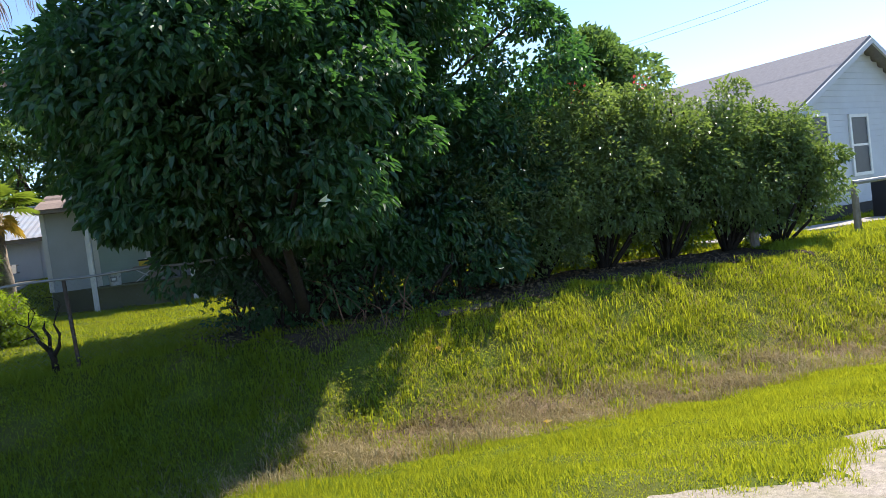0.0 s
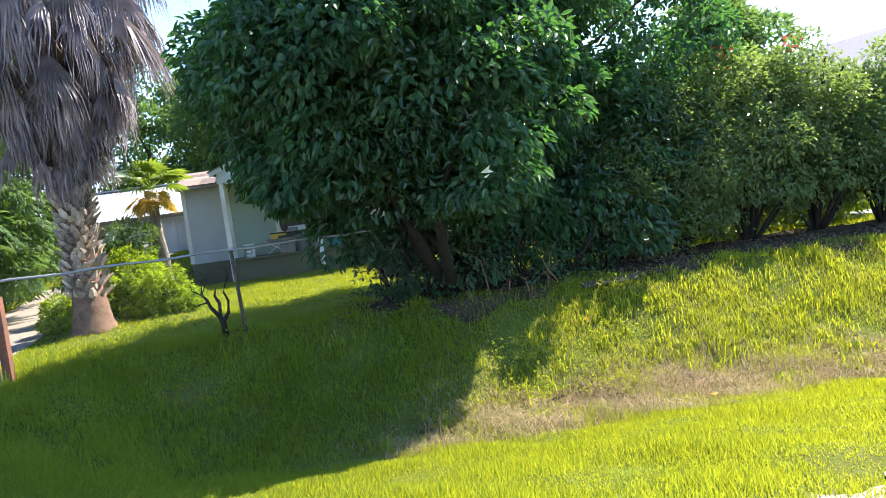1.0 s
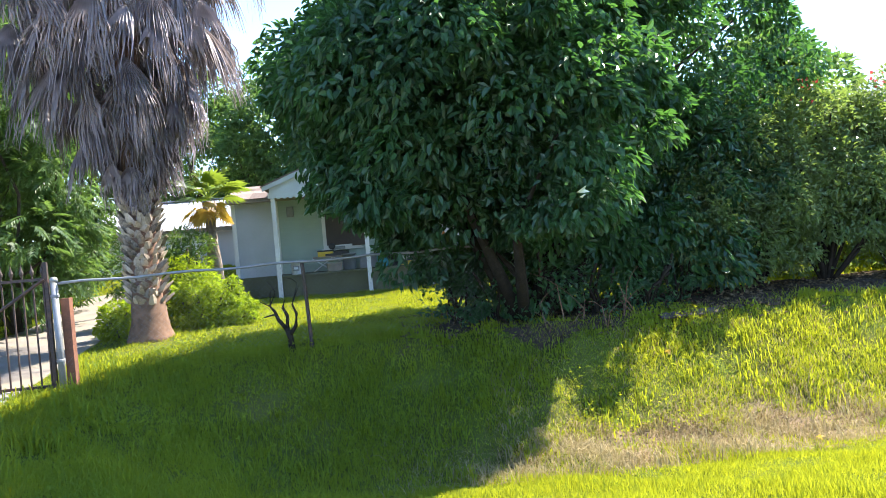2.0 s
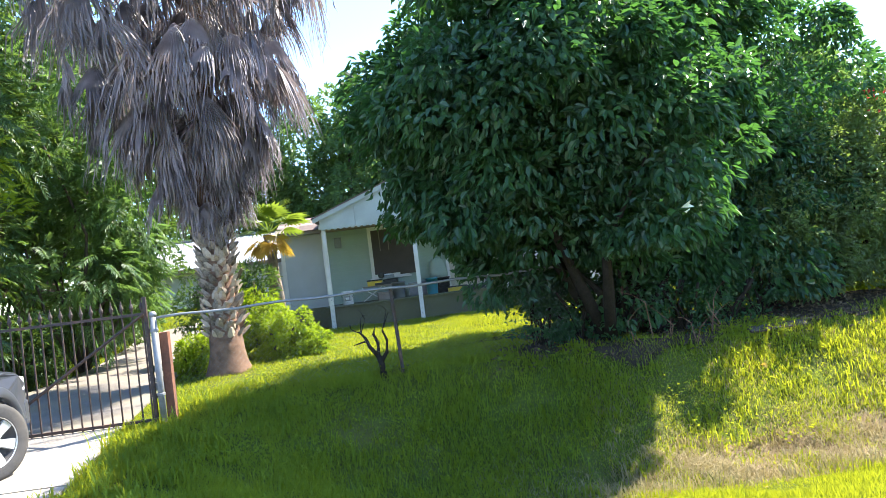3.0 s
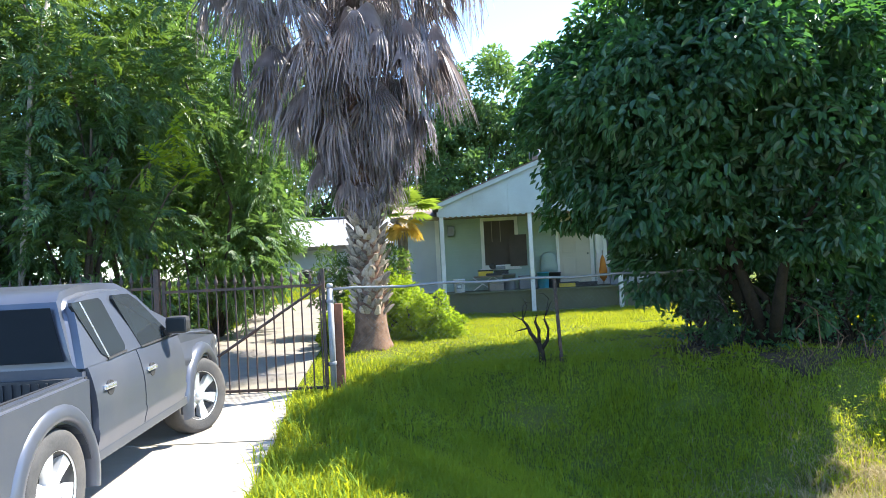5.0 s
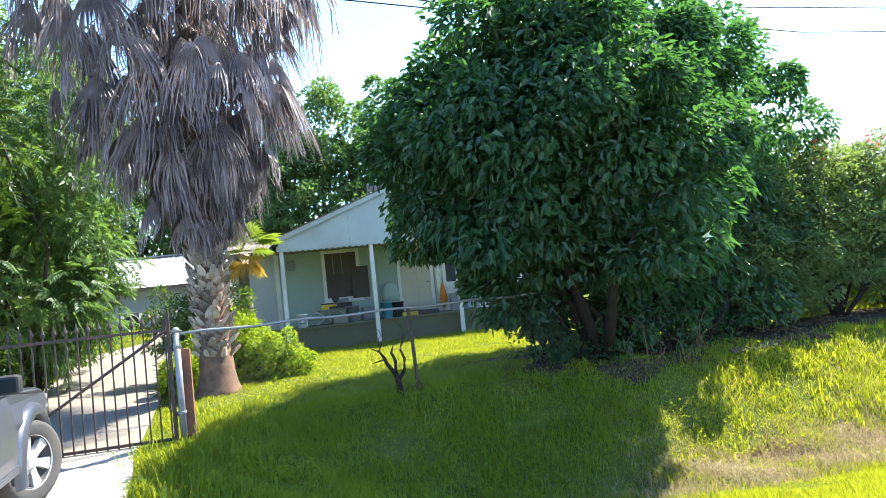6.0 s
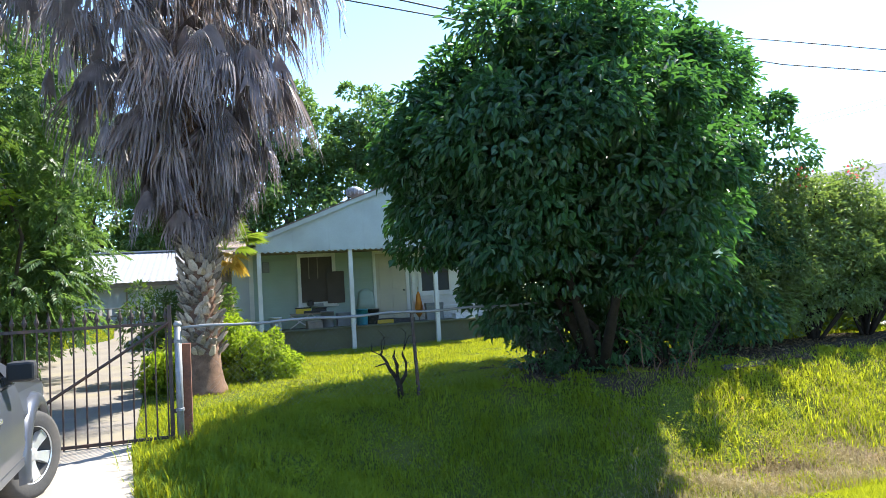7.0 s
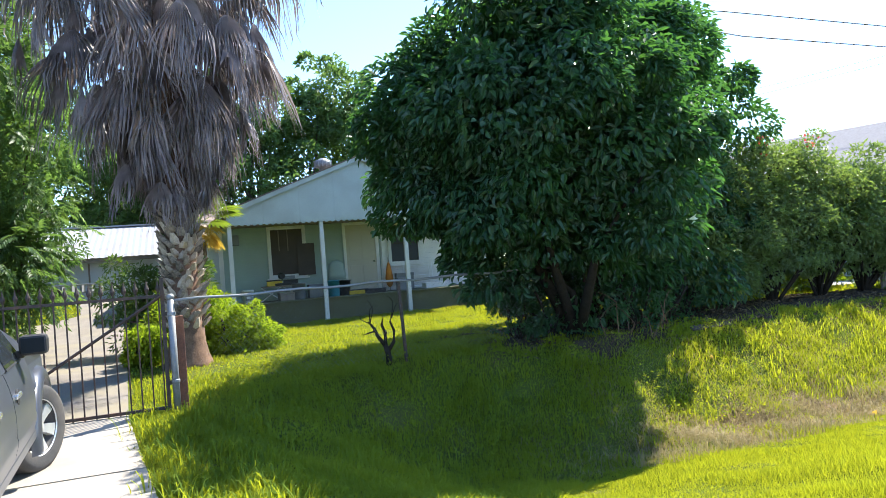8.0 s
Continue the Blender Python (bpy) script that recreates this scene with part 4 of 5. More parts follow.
v, f = leaves(np.array([[4.56, 8.95, 1.66], [4.64, 8.95, 1.7], [4.66, 8.96, 1.64]]), np.array([[0.6, -0.3, 0.3], [0.5, -0.2, -0.5], [-0.5, -0.3, -0.3]]), 0.12, 0.08)
pl.data = quick_mesh("sunlit_leaf", v, f, M_sunlit_leaf)

hedge_spots = [(7.4, 12.9, 1.2, 1.2, 0.8, 1.5), (8.6, 13.0, 1.5, 1.2, 0.8, 1.6), (9.9, 13.0, 1.75, 1.2, 0.8, 1.5), (11.2, 13.0, 1.75, 1.2, 0.8, 1.5), (12.5, 13.0, 1.6, 1.0, 0.7, 1.4), (13.6, 12.9, 1.5, 0.7, 0.6, 1.0)]
for i, b in enumerate(hedge_spots):
    t = tree("hedge_shrub", "loose overgrown flowering hedge shrub along the fence", (b[0], b[1], -0.15), [(b[0], b[1], b[2] + 0.15, b[3], b[4], b[5] * 0.9), (b[0] + 0.2, b[1] - 0.1, b[2] + b[5] * 0.6, b[3] * 0.75, b[4] * 0.8, b[5] * 0.45), (b[0] + 0.3, b[1] - 0.45, b[2] - 0.1, b[3] * 0.8, b[4] * 0.7, b[5] * 0.55), (b[0] + 0.65, b[1] - 0.1, b[2] - 0.25, b[3] * 0.55, b[4] * 0.7, b[5] * 0.7), (b[0] + 0.5, b[1] + 0.2, 0.45, 0.55, 0.3, 0.45)],
             130, 105, 0.1, 0.05, 0.36, M_hedge, bark=M_shade_bark, r0=0.035, category="shrub", limbs_n=14, amount=0.45, shell=0.6, floor=0.3, droop=0.5, fill=0.3)
    tagged(t, group="hedge shrubs")
    if i in (2, 3):
        p = np.array([[b[0] - 0.4, b[1] - 0.5, b[2] + b[5] * 1.02]]) + rng.normal(size=(14, 3)) * 0.1
        vv, ff = leaves(p, rng.normal(size=(14, 3)), 0.08, 0.06)
        tagged(under(new("blossom", quick_mesh("blossom", vv, ff, M_flower)), t), "red blossom")
for bx, by, tz in ((8.7, 14.3, 0.55), (9.8, 14.5, 0.5), (11.0, 14.4, 0.65), (12.4, 14.5, 0.55)):
    t = tree("hedge_shrub", "low bright green shrub behind the hedge", (bx, by, -0.15), [(bx, by, tz, 0.8, 0.5, tz + 0.1)], 34, 80, 0.12, 0.06, 0.3, M_weed, r0=0.03, category="shrub", limbs_n=8, amount=0.3, shell=0.55, floor=0.05, fill=0.3)
    tagged(t, group="hedge shrubs")
for bx, by, r in ((4.7, 11.7, 0.5), (5.5, 11.6, 0.5), (6.3, 11.8, 0.5), (5.2, 12.0, 0.6), (6.9, 12.0, 0.5), (4.0, 11.8, 0.5), (3.4, 11.9, 0.45)):
    t = tree("undergrowth_bush", "dark scrubby undergrowth below the shade tree", (bx, by, float(height(bx, by)) - 0.05), [(bx, by, float(height(bx, by)) + r * 0.8, r, r * 0.8, r * 1.1)], 16, 32, 0.08, 0.045, 0.16, M_leaf, bark=M_shade_bark, r0=0.008, category="bush", limbs_n=9, amount=0.4, shell=0.4)
    tagged(t, group="undergrowth")

dead = thing("dead_branches", "bare reddish brown dead branches under the tree", "branches")
for k in range(6):
    x0, y0 = 4.6 + k * 0.28, 11.1 + 0.12 * (k % 3)
    g0 = float(height(x0, y0))
    part("branch", limbs((x0, y0, g0 - 0.05), [(x0 + random.uniform(-0.5, 0.5), y0 - random.uniform(0, 0.35), g0 + random.uniform(0.35, 0.8)), (x0 + random.uniform(-0.4, 0.4), y0 - random.uniform(0, 0.3), g0 + random.uniform(0.2, 0.5))], 0.009, 0.003, sag=0.3), M_palm_base, dead)

plank = part("plank", box(-0.45, 0.45, -0.07, 0.07, 0.0, 0.035, 0.006), M_bark)
plank.matrix_basis = pose(6.65, 11.15, float(height(6.65, 11.15)) + 0.005, 24, 0, 5)
tagged(plank, "weathered brown board lying under the tree", "board")
# sapling by the fence
sap = thing("bare_sapling", "small bare twisted sapling against the fence", "sapling")
stems = (([(1.05, 11.3, -0.12), (1.04, 11.3, 0.1), (1.0, 11.3, 0.24)], [0.05, 0.042, 0.036]),
         ([(1.0, 11.3, 0.22), (0.9, 11.28, 0.36), (0.86, 11.3, 0.47), (0.78, 11.3, 0.58)], [0.032, 0.026, 0.022, 0.01]),
         ([(1.01, 11.3, 0.22), (1.02, 11.32, 0.4), (0.97, 11.3, 0.52), (1.0, 11.3, 0.62)], [0.03, 0.026, 0.02, 0.008]),
         ([(1.03, 11.3, 0.12), (1.13, 11.28, 0.26), (1.15, 11.3, 0.42), (1.1, 11.3, 0.55), (1.12, 11.3, 0.64)], [0.032, 0.026, 0.02, 0.014, 0.006]),
         ([(0.87, 11.29, 0.44), (0.76, 11.27, 0.42), (0.68, 11.28, 0.4)], [0.014, 0.01, 0.004]))
for pts, radii in stems:
    part("stem", tube(pts, radii, 8), M_shade_bark, sap, smooth=True)
part("twig", limbs((0.8, 11.3, 0.55), [(0.66, 11.25, 0.74), (0.78, 11.3, 0.9), (0.92, 11.3, 0.8)], 0.008, 0.003, sag=0.3), M_shade_bark, sap)
part("twig", limbs((1.12, 11.28, 0.6), [(1.24, 11.25, 0.8), (1.05, 11.3, 0.92)], 0.008, 0.003, sag=0.3), M_shade_bark, sap)

# bright weeds round the palm
weeds = [(-0.8, 14.75, 0.4, 0.55, 0.45, 0.52), (-0.4, 14.8, 0.15, 0.4, 0.35, 0.28), (-1.15, 15.3, 0.5, 0.4, 0.5, 0.55), (-2.3, 14.2, 0.25, 0.3, 0.35, 0.35), (-1.9, 14.9, 0.5, 0.4, 0.4, 0.6)]
for b in weeds:
    t = tree("weed_bush", "bright green leafy weed bush beside the palm", (b[0], b[1], -0.05), [b], 44, 75, 0.075, 0.042, 0.17, M_weed, r0=0.015, category="bush", limbs_n=7, amount=0.35, shell=0.4, floor=0.03)
    tagged(t, group="weed bushes")
t = tree("weed_shrub", "bright feathery green shrub behind the palm", (-1.25, 15.8, 0), [(-1.4, 15.8, 0.95, 0.28, 0.3, 0.5), (-1.75, 15.6, 0.75, 0.4, 0.4, 0.45)], 50, 70, 0.1, 0.03, 0.24, M_weed, r0=0.03, category="shrub", limbs_n=8)
t = tree("weed_shrub", "tall feathery green shrub behind the palm", (-1.5, 16.2, 0), [(-1.7, 16.2, 1.2, 0.55, 0.5, 0.65), (-2.0, 16.4, 1.0, 0.5, 0.5, 0.5), (-2.7, 16.4, 1.35, 0.5, 0.5, 0.6), (-2.5, 16.0, 0.55, 0.45, 0.4, 0.5)], 60, 80, 0.13, 0.035, 0.28, M_wood_leaf, r0=0.03, category="shrub", limbs_n=8)

# woodland left of the drive
woods = [((-6.6, 13.2), [(-6.6, 13.2, 2.6, 1.7, 1.6, 2.2), (-6.3, 13.4, 5.0, 1.7, 1.6, 1.6)], 1), ((-8.6, 12.6), [(-8.6, 12.6, 3.4, 2.0, 1.7, 2.6), (-8.4, 12.8, 6.4, 2.0, 1.9, 1.6)], 1),
         ((-5.6, 17.2), [(-5.6, 17.2, 2.9, 1.6, 1.7, 2.3), (-5.4, 17.2, 5.6, 1.9, 1.8, 1.7), (-4.4, 17.2, 3.5, 1.0, 1.2, 1.3), (-4.7, 17.6, 2.0, 0.8, 0.9, 0.9)], 1), ((-11.2, 14.5), [(-11.2, 14.5, 4.0, 2.6, 2.2, 3.2), (-11, 14.5, 7.5, 2.4, 2.2, 1.8)], 0),
         ((-8.2, 18.5), [(-8.2, 18.5, 4.6, 2.5, 2.3, 3.4), (-8.0, 18.5, 8.0, 2.4, 2.2, 1.8)], 0), ((-6.7, 22.5), [(-6.7, 22.5, 4.2, 1.6, 1.8, 2.6), (-6.6, 22.4, 7.0, 1.9, 1.9, 1.8)], 0),
         ((-12.5, 20), [(-12.5, 20, 6.0, 3.2, 3, 5)], 0), ((-9.6, 11.9), [(-9.6, 11.9, 1.4, 1.5, 0.8, 1.4)], 1)]
for (bx, by), blobs, nearby in woods:
    g = float(height(bx, by))
    # The tree at y 17.2 takes a lighter leaf to imitate a sunlit patch.
    t = tree("woodland_tree", "tall feathery green tree in the thicket by the drive", (bx, by, g - 0.1), blobs, 120 if nearby else 120, 15 if nearby else 150, 0.42 if nearby else 0.22, 0.055 if nearby else 0.085, 0.5 if nearby else 0.7, M_far_leaf if by == 17.2 else M_wood_leaf, M_bark, r0=0.045, limbs_n=9, amount=0.55, shell=0.4, droop=0.35, fill=0.1, feather=8 if nearby else 0)
    tagged(t, group="thicket trees")
# Sprays in a brighter leaf colour, standing for sunlit patches of the thicket.
spray_at = np.array([[-4.55, 12.6, 3.75], [-4.4, 12.7, 3.1], [-4.9, 12.5, 3.3]])
for c in spray_at:
    o = thing("sunlit_branch", "bright yellow-green compound leaves standing for a sunlit patch in the thicket", "branch", group="yellowing branches")
    p0 = c + rng.normal(size=(9, 3)) * 0.1
    vv, ff = feathers(p0, p0 - c + [0.3, -0.2, 0.15] + rng.normal(size=(9, 3)) * 0.15, 0.42, 8)
    tagged(under(new("compound_leaf", quick_mesh("compound_leaf", vv, ff, M_weed)), o), kind="stuff")
    part("stalk", tube([c + [-0.9, 0.5, -0.9], c + [-0.4, 0.2, -0.3], c], [0.02, 0.014, 0.006], 6), M_bark, o)
for bx, by, rr in ((-6.2, 12.2, 0.9), (-7.6, 11.9, 1.0), (-5.9, 15.2, 0.8), (-6.3, 19.5, 1.0), (-7.2, 24.0, 1.1), (-6.6, 21.6, 0.9)):
    g = float(height(bx, by))
    t = tree("thicket_shrub", "leafy green shrub at the foot of the thicket", (bx, by, g - 0.05), [(bx, by, g + rr * 0.8, rr, rr * 0.8, rr * 0.9)], 50, 80, 0.14, 0.05, 0.32, M_wood_leaf, r0=0.02, category="shrub", limbs_n=8, amount=0.35, shell=0.4)
    tagged(t, group="thicket shrubs")
for bx, by, lean, hgt in ((-9.3, 13.6, 0.5, 8.5), (-8.3, 13.9, 0.1, 9), (-7.2, 12.4, 0.9, 6.5), (-10.1, 13.0, -0.3, 8)):
    s = part("pole_tree", tube([(bx, by, -0.3), (bx + lean * 0.3, by, hgt * 0.35), (bx + lean * 0.5, by, hgt * 0.7), (bx + lean, by, hgt)], [0.06, 0.05, 0.04, 0.02], 8), M_pale_bark, smooth=True)
    tagged(s, "thin bare pale tree trunk in the thicket", "tree")

far = [((1.5, 37), [(1.5, 37, 6.2, 3.4, 3, 3.6), (1.2, 37, 9.6, 2.2, 2, 2.2)]), ((5.8, 38), [(5.8, 38, 6.5, 3, 3, 4), (6, 38, 10.2, 2.1, 2, 1.9)]), ((-2.8, 39), [(-2.8, 39, 6.5, 3.4, 3, 4.5)]),
       ((10.5, 40), [(10.5, 40, 6, 3.6, 3, 4)]), ((17, 25.5), [(16.6, 25.5, 4.4, 2.0, 2, 2.6), (16.3, 25.5, 6.2, 1.3, 1.3, 0.9)]), ((-8, 42), [(-8, 42, 7, 4, 3, 5)]), ((-15, 34), [(-15, 34, 8, 5, 4, 7)]), ((-20, 22), [(-20, 22, 7, 4, 4, 6)])]
for (bx, by), blobs in far:
    t = tree("backyard_tree", "tall leafy green tree behind the houses", (bx, by, 0.2), blobs, 120, 120, 0.3, 0.16, 0.75, M_far_leaf, M_bark, r0=0.2, limbs_n=12, amount=0.4, shell=0.55, fill=0.15)
    tagged(t, group="trees behind the houses")

# power lines
for pts, thick in ((((-14, 10.2, 7.6), (-0.5, 14, 7.0), (3.8, 15.0, 6.95), (11.24, 15.12, 7.0), (30, 17, 7.4)), 0.014), (((-14, 9.6, 7.2), (3, 13.5, 6.5), (11.6, 14.93, 6.33), (30, 16.8, 6.7)), 0.014),
                   (((15.5, 30.5, 7.2), (17.9, 25, 7), (19.4, 21.4, 7.0), (23.6, 11.3, 7.3)), 0.006), (((15.2, 30.5, 6.9), (17.6, 25, 6.7), (19.1, 21.4, 6.7), (23.3, 11.3, 7.0)), 0.006)):
    c = part("power_line", tube(pts, thick, 6), M_black, smooth=True)
    tagged(c, "thin black overhead power line", "cable", "power lines")

# ---- grass ----
def bare(x, y):
    """The bare soil under the tree, run on as a dark strip over the hedge's shade."""
    edge = 11.3 + 0.18 * np.sin(x * 2.3) + 0.12 * np.sin(x * 5.1 + 1) - 0.3 * np.exp(-((x - 4.6) / 1.8) ** 2)
    return (y > edge) & (y < 13.5 + 0.2 * np.sin(x * 1.9)) & (x > 2.9 + 0.35 * np.sin(y * 2.7) + 0.9 * np.abs(y - 12.2) ** 2 * 0.3) & (x < 12.9)


def blades(name, label, x0, x1, y0, y1, n, length, width, material, keep=None, lean=0.45, fine=False):
    x, y = rng.uniform(x0, x1, n), rng.uniform(y0, y1, n)
    k = np.ones(n, bool)
    k &= ~((x < drive_right(y) + 0.02) & (x > drive_left(y) - 0.02) & (y < 30))
    if keep is not None:
        k &= keep(x, y)
    k &= ~(bare(x, y) & (rng.random(n) < 0.55 + 0.45 * smooth01(11.2, 11.9, y)))
    x, y = x[k], y[k]
    n = len(x)
    z = height(x, y) + bumps(x, y) * (smooth01(3.8, 4.6, y) * (1 - smooth01(18, 20, y)) * smooth01(-2.2, -1.4, x)) - 0.01
    clump = 0.75 + 0.5 * (np.sin(x * 3.1 + 1.3 * np.sin(y * 2.2)) * np.cos(y * 2.7 + np.sin(x * 1.9)))
    L = length * rng.uniform(0.5, 1.3, n) * np.clip(clump, 0.4, 1.4)
    a = rng.uniform(0, 2 * np.pi, n)
    w = np.stack([np.cos(a), np.sin(a), np.zeros(n)], 1) * (width * rng.uniform(0.7, 1.3, n))[:, None]
    b = rng.uniform(0, 2 * np.pi, n)
    ld = np.stack([np.cos(b), np.sin(b), np.zeros(n)], 1) * (L * lean * rng.uniform(0.2, 1.6, n))[:, None]
    p = np.stack([x, y, z], 1)
    mid = p + ld * 0.3 + np.stack([0 * L, 0 * L, L * 0.6], 1)
    tip = p + ld + np.stack([0 * L, 0 * L, L * rng.uniform(0.75, 1.0, n)], 1)
    if fine:
        return tagged(new(name, quick_mesh(name, np.stack([p - w, p + w, tip], 1).reshape(-1, 3), np.arange(n * 3).reshape(-1, 3), material)), label, "grass", kind="stuff")
    v = np.stack([p - w, p + w, mid + w * 0.75, mid - w * 0.75, tip], 1).reshape(-1, 3)
    i = np.arange(n)[:, None] * 5
    f = np.concatenate([i + [0, 1, 2], i + [0, 2, 3], i + [3, 2, 4]], 1).reshape(-1, 3)
    return tagged(new(name, quick_mesh(name, v, f, material)), label, "grass", kind="stuff")


def dryness(x, y):
    return np.clip(1.25 * np.exp(-((y - 8.95 - 0.12 * np.sin(x * 1.3) - 0.1 * np.sin(x * 3.7)) / 0.62) ** 2) * (0.8 + 0.35 * np.sin(x * 5.3 + y * 3.1)), 0, 1) * smooth01(1.8, 4.2, x)


blades("verge_grass", "short bright mown grass on the road verge", -1.8, 15, 4.0, 8.3, 520000, 0.075, 0.005, M_grass, lambda x, y: (y > gravel_edge(x) - 0.35 + rng.random(len(x)) ** 2 * 1.7) & (y < 8.22 + 0.05 * np.sin(x * 2.1) + 0.03 * np.sin(x * 7.3)), 0.4, True)
blades("bank_grass", "longer green grass on the ditch bank", -2.4, 16, 7.4, 12.6, 300000, 0.105, 0.0055, M_grass, lambda x, y: (rng.random(len(x)) > 1.15 * dryness(x, y)) & ((y > 8.2) | (x < 1.5)), 0.55, True)
blades("crossing_grass", "green grass beside the driveway", -2.5, 1.6, 4.4, 8.4, 36000, 0.12, 0.006, M_grass)
blades("dry_grass", "straw coloured dry grass in the ditch bed", 2.0, 16, 8.0, 10.2, 52000, 0.12, 0.0045, M_grass_dry, lambda x, y: rng.random(len(x)) < dryness(x, y), 1.6)
blades("thatch_blades", "scattered dead straw blades in the bank grass", 3.6, 15, 9.0, 11, 10000, 0.1, 0.005, M_grass_dry, None, 0.9)
blades("tall_grass", "pale tall grass stems along the ditch", 3.0, 12, 8.0, 8.6, 1200, 0.24, 0.0045, M_grass_dry, None, 0.5)
blades("yard_grass", "sunlit green lawn before the porch", -4.5, 9, 12.4, 20.75, 150000, 0.1, 0.008, M_grass, None, 0.45, True)
blades("far_grass", "green lawn beyond the drive", -12, -2, 15, 27.4, 60000, 0.12, 0.014, M_grass, None, 0.45, True)
blades("neighbour_grass", "green lawn beyond the hedge", 7, 32, 12.6, 18, 80000, 0.12, 0.012, M_grass, lambda x, y: (y < 14.3) | (y > 15.6), 0.45, True)

# Along the hedge this dark sheet stands for shade on the ground.
bx_, by_ = np.meshgrid(np.linspace(2.4, 13.2, 217), np.linspace(10.4, 13.9, 71))
inside = bare(bx_, by_)
cell = (inside[:-1, :-1] & inside[1:, :-1] & inside[:-1, 1:] & inside[1:, 1:]).ravel()
bi = (np.arange(70)[:, None] * 217 + np.arange(216)[None]).ravel()[cell]
bz = height(bx_, by_) + bumps(bx_, by_) + 0.012
bare_soil = new("bare_soil", quick_mesh("bare_soil", np.stack([bx_, by_, bz], -1).reshape(-1, 3), np.stack([bi, bi + 1, bi + 218, bi + 217], 1), M_humus, True))
tagged(bare_soil, "dark bare soil under the tree, run on over the hedge's shade", "soil", kind="structure")


def tufts(name, label, n, x0, x1, y0, y1, per, length, material, keep=None, seed_r=0.09):
    """Clumps of arching blades that stand out of the sward."""
    cx, cy = rng.uniform(x0, x1, n), rng.uniform(y0, y1, n)
    ok = cx > np.vectorize(drive_right)(cy) + 0.05
    ok &= ~bare(cx, cy)
    if keep is not None:
        ok &= keep(cx, cy)
    cx, cy = cx[ok], cy[ok]
    s = np.repeat(rng.uniform(0.55, 1.35, len(cx)), per)
    x, y = np.repeat(cx, per) + rng.normal(size=len(s)) * seed_r * s, np.repeat(cy, per) + rng.normal(size=len(s)) * seed_r * s
    z = height(x, y) - 0.01
    L = length * s * rng.uniform(0.5, 1.15, len(s))
    a = rng.uniform(0, 2 * np.pi, len(s))
    o = np.stack([np.cos(a), np.sin(a), 0 * a], 1)
    w = np.stack([-np.sin(a), np.cos(a), 0 * a], 1) * (0.0055 * rng.uniform(0.7, 1.4, len(s)))[:, None]
    lean = (L * rng.uniform(0.15, 0.85, len(s)))[:, None]
    up = np.array([0, 0, 1.0])
    p = np.stack([x, y, z], 1)
    m1 = p + o * lean * 0.25 + up * (L * 0.55)[:, None]
    m2 = p + o * lean * 0.62 + up * (L * 0.85)[:, None]
    tip = p + o * lean * 1.15 + up * (L * rng.uniform(0.6, 0.95, len(s)))[:, None]
    v = np.stack([p - w, p + w, m1 + w, m1 - w, m2 + w * 0.7, m2 - w * 0.7, tip], 1).reshape(-1, 3)
    i = np.arange(len(s))[:, None] * 7
    f = np.concatenate([i + [0, 1, 2], i + [0, 2, 3], i + [3, 2, 4], i + [3, 4, 5], i + [5, 4, 6]], 1).reshape(-1, 3)
    return tagged(new(name, quick_mesh(name, v, f, material)), label, "grass", kind="stuff")


tufts("grass_tufts", "longer clumps of bright green grass on the bank", 900, -2.2, 15, 8.6, 12.4, 34, 0.14, M_grass, lambda x, y: rng.random(len(x)) > 0.75 * dryness(x, y))
tufts("edge_tufts", "long grass clumps along the driveway edge", 80, -2.4, -0.9, 5.5, 11.0, 40, 0.22, M_grass)
tufts("straw_tufts", "pale dry straw clumps in the ditch", 330, 3.6, 14, 8.2, 9.9, 22, 0.12, M_grass_dry, lambda x, y: rng.random(len(x)) < 0.1 + dryness(x, y))
wx, wy = rng.uniform(-1.5, 7, 9000), rng.uniform(9.2, 13.2, 9000)
wk = ~bare(wx, wy) & (wx > -1.2) & (rng.random(9000) < 0.5 + 0.5 * np.sin(wx * 2.1) * np.cos(wy * 1.7))
wx, wy = wx[wk], wy[wk]
wv, wf = leaves(np.stack([wx, wy, height(wx, wy) + rng.uniform(0.05, 0.16, len(wx))], 1), np.stack([rng.normal(size=len(wx)), rng.normal(size=len(wx)), rng.uniform(-0.1, 0.6, len(wx))], 1), 0.05, 0.03)
tagged(new("broadleaf_weeds", quick_mesh("broadleaf_weeds", wv, wf, M_grass)), "low broad-leaved weeds in the shaded grass", "weeds", kind="stuff")
lx, ly = rng.uniform(2.5, 12, 2600), rng.uniform(10.9, 13.4, 2600)
lv, lf = leaves(np.stack([lx, ly, height(lx, ly) + 0.03], 1), np.stack([rng.normal(size=2600), rng.normal(size=2600), rng.normal(size=2600) * 0.2], 1), 0.07, 0.04)
tagged(new("leaf_litter", quick_mesh("leaf_litter", lv, lf, M_litter)), "fallen dry leaves under the shade tree", "leaves", kind="stuff")

# ---- pickup ----
truck = thing("pickup_truck", "dark grey crew-cab pickup parked nose to the gate", "truck", pose(-3.885, 9.25, -0.36, 0, -1.35, 93.4))


def arch(cx, r, n=12):
    return [(cx + r * math.cos(a), 0.38 + r * math.sin(a)) for a in (math.pi * k / n for k in range(n + 1)) if 0.38 + r * math.sin(a) > 0.44]


W2 = 0.9
front = [(0.86, 0.5)] + arch(0, 0.47) + [(-2.7, 0.46), (-2.7, 1.17), (-0.72, 1.2), (-0.45, 1.2), (0.35, 1.13), (0.72, 1.06), (0.88, 0.95), (0.92, 0.7)]
bm = prism(front, -W2, W2)
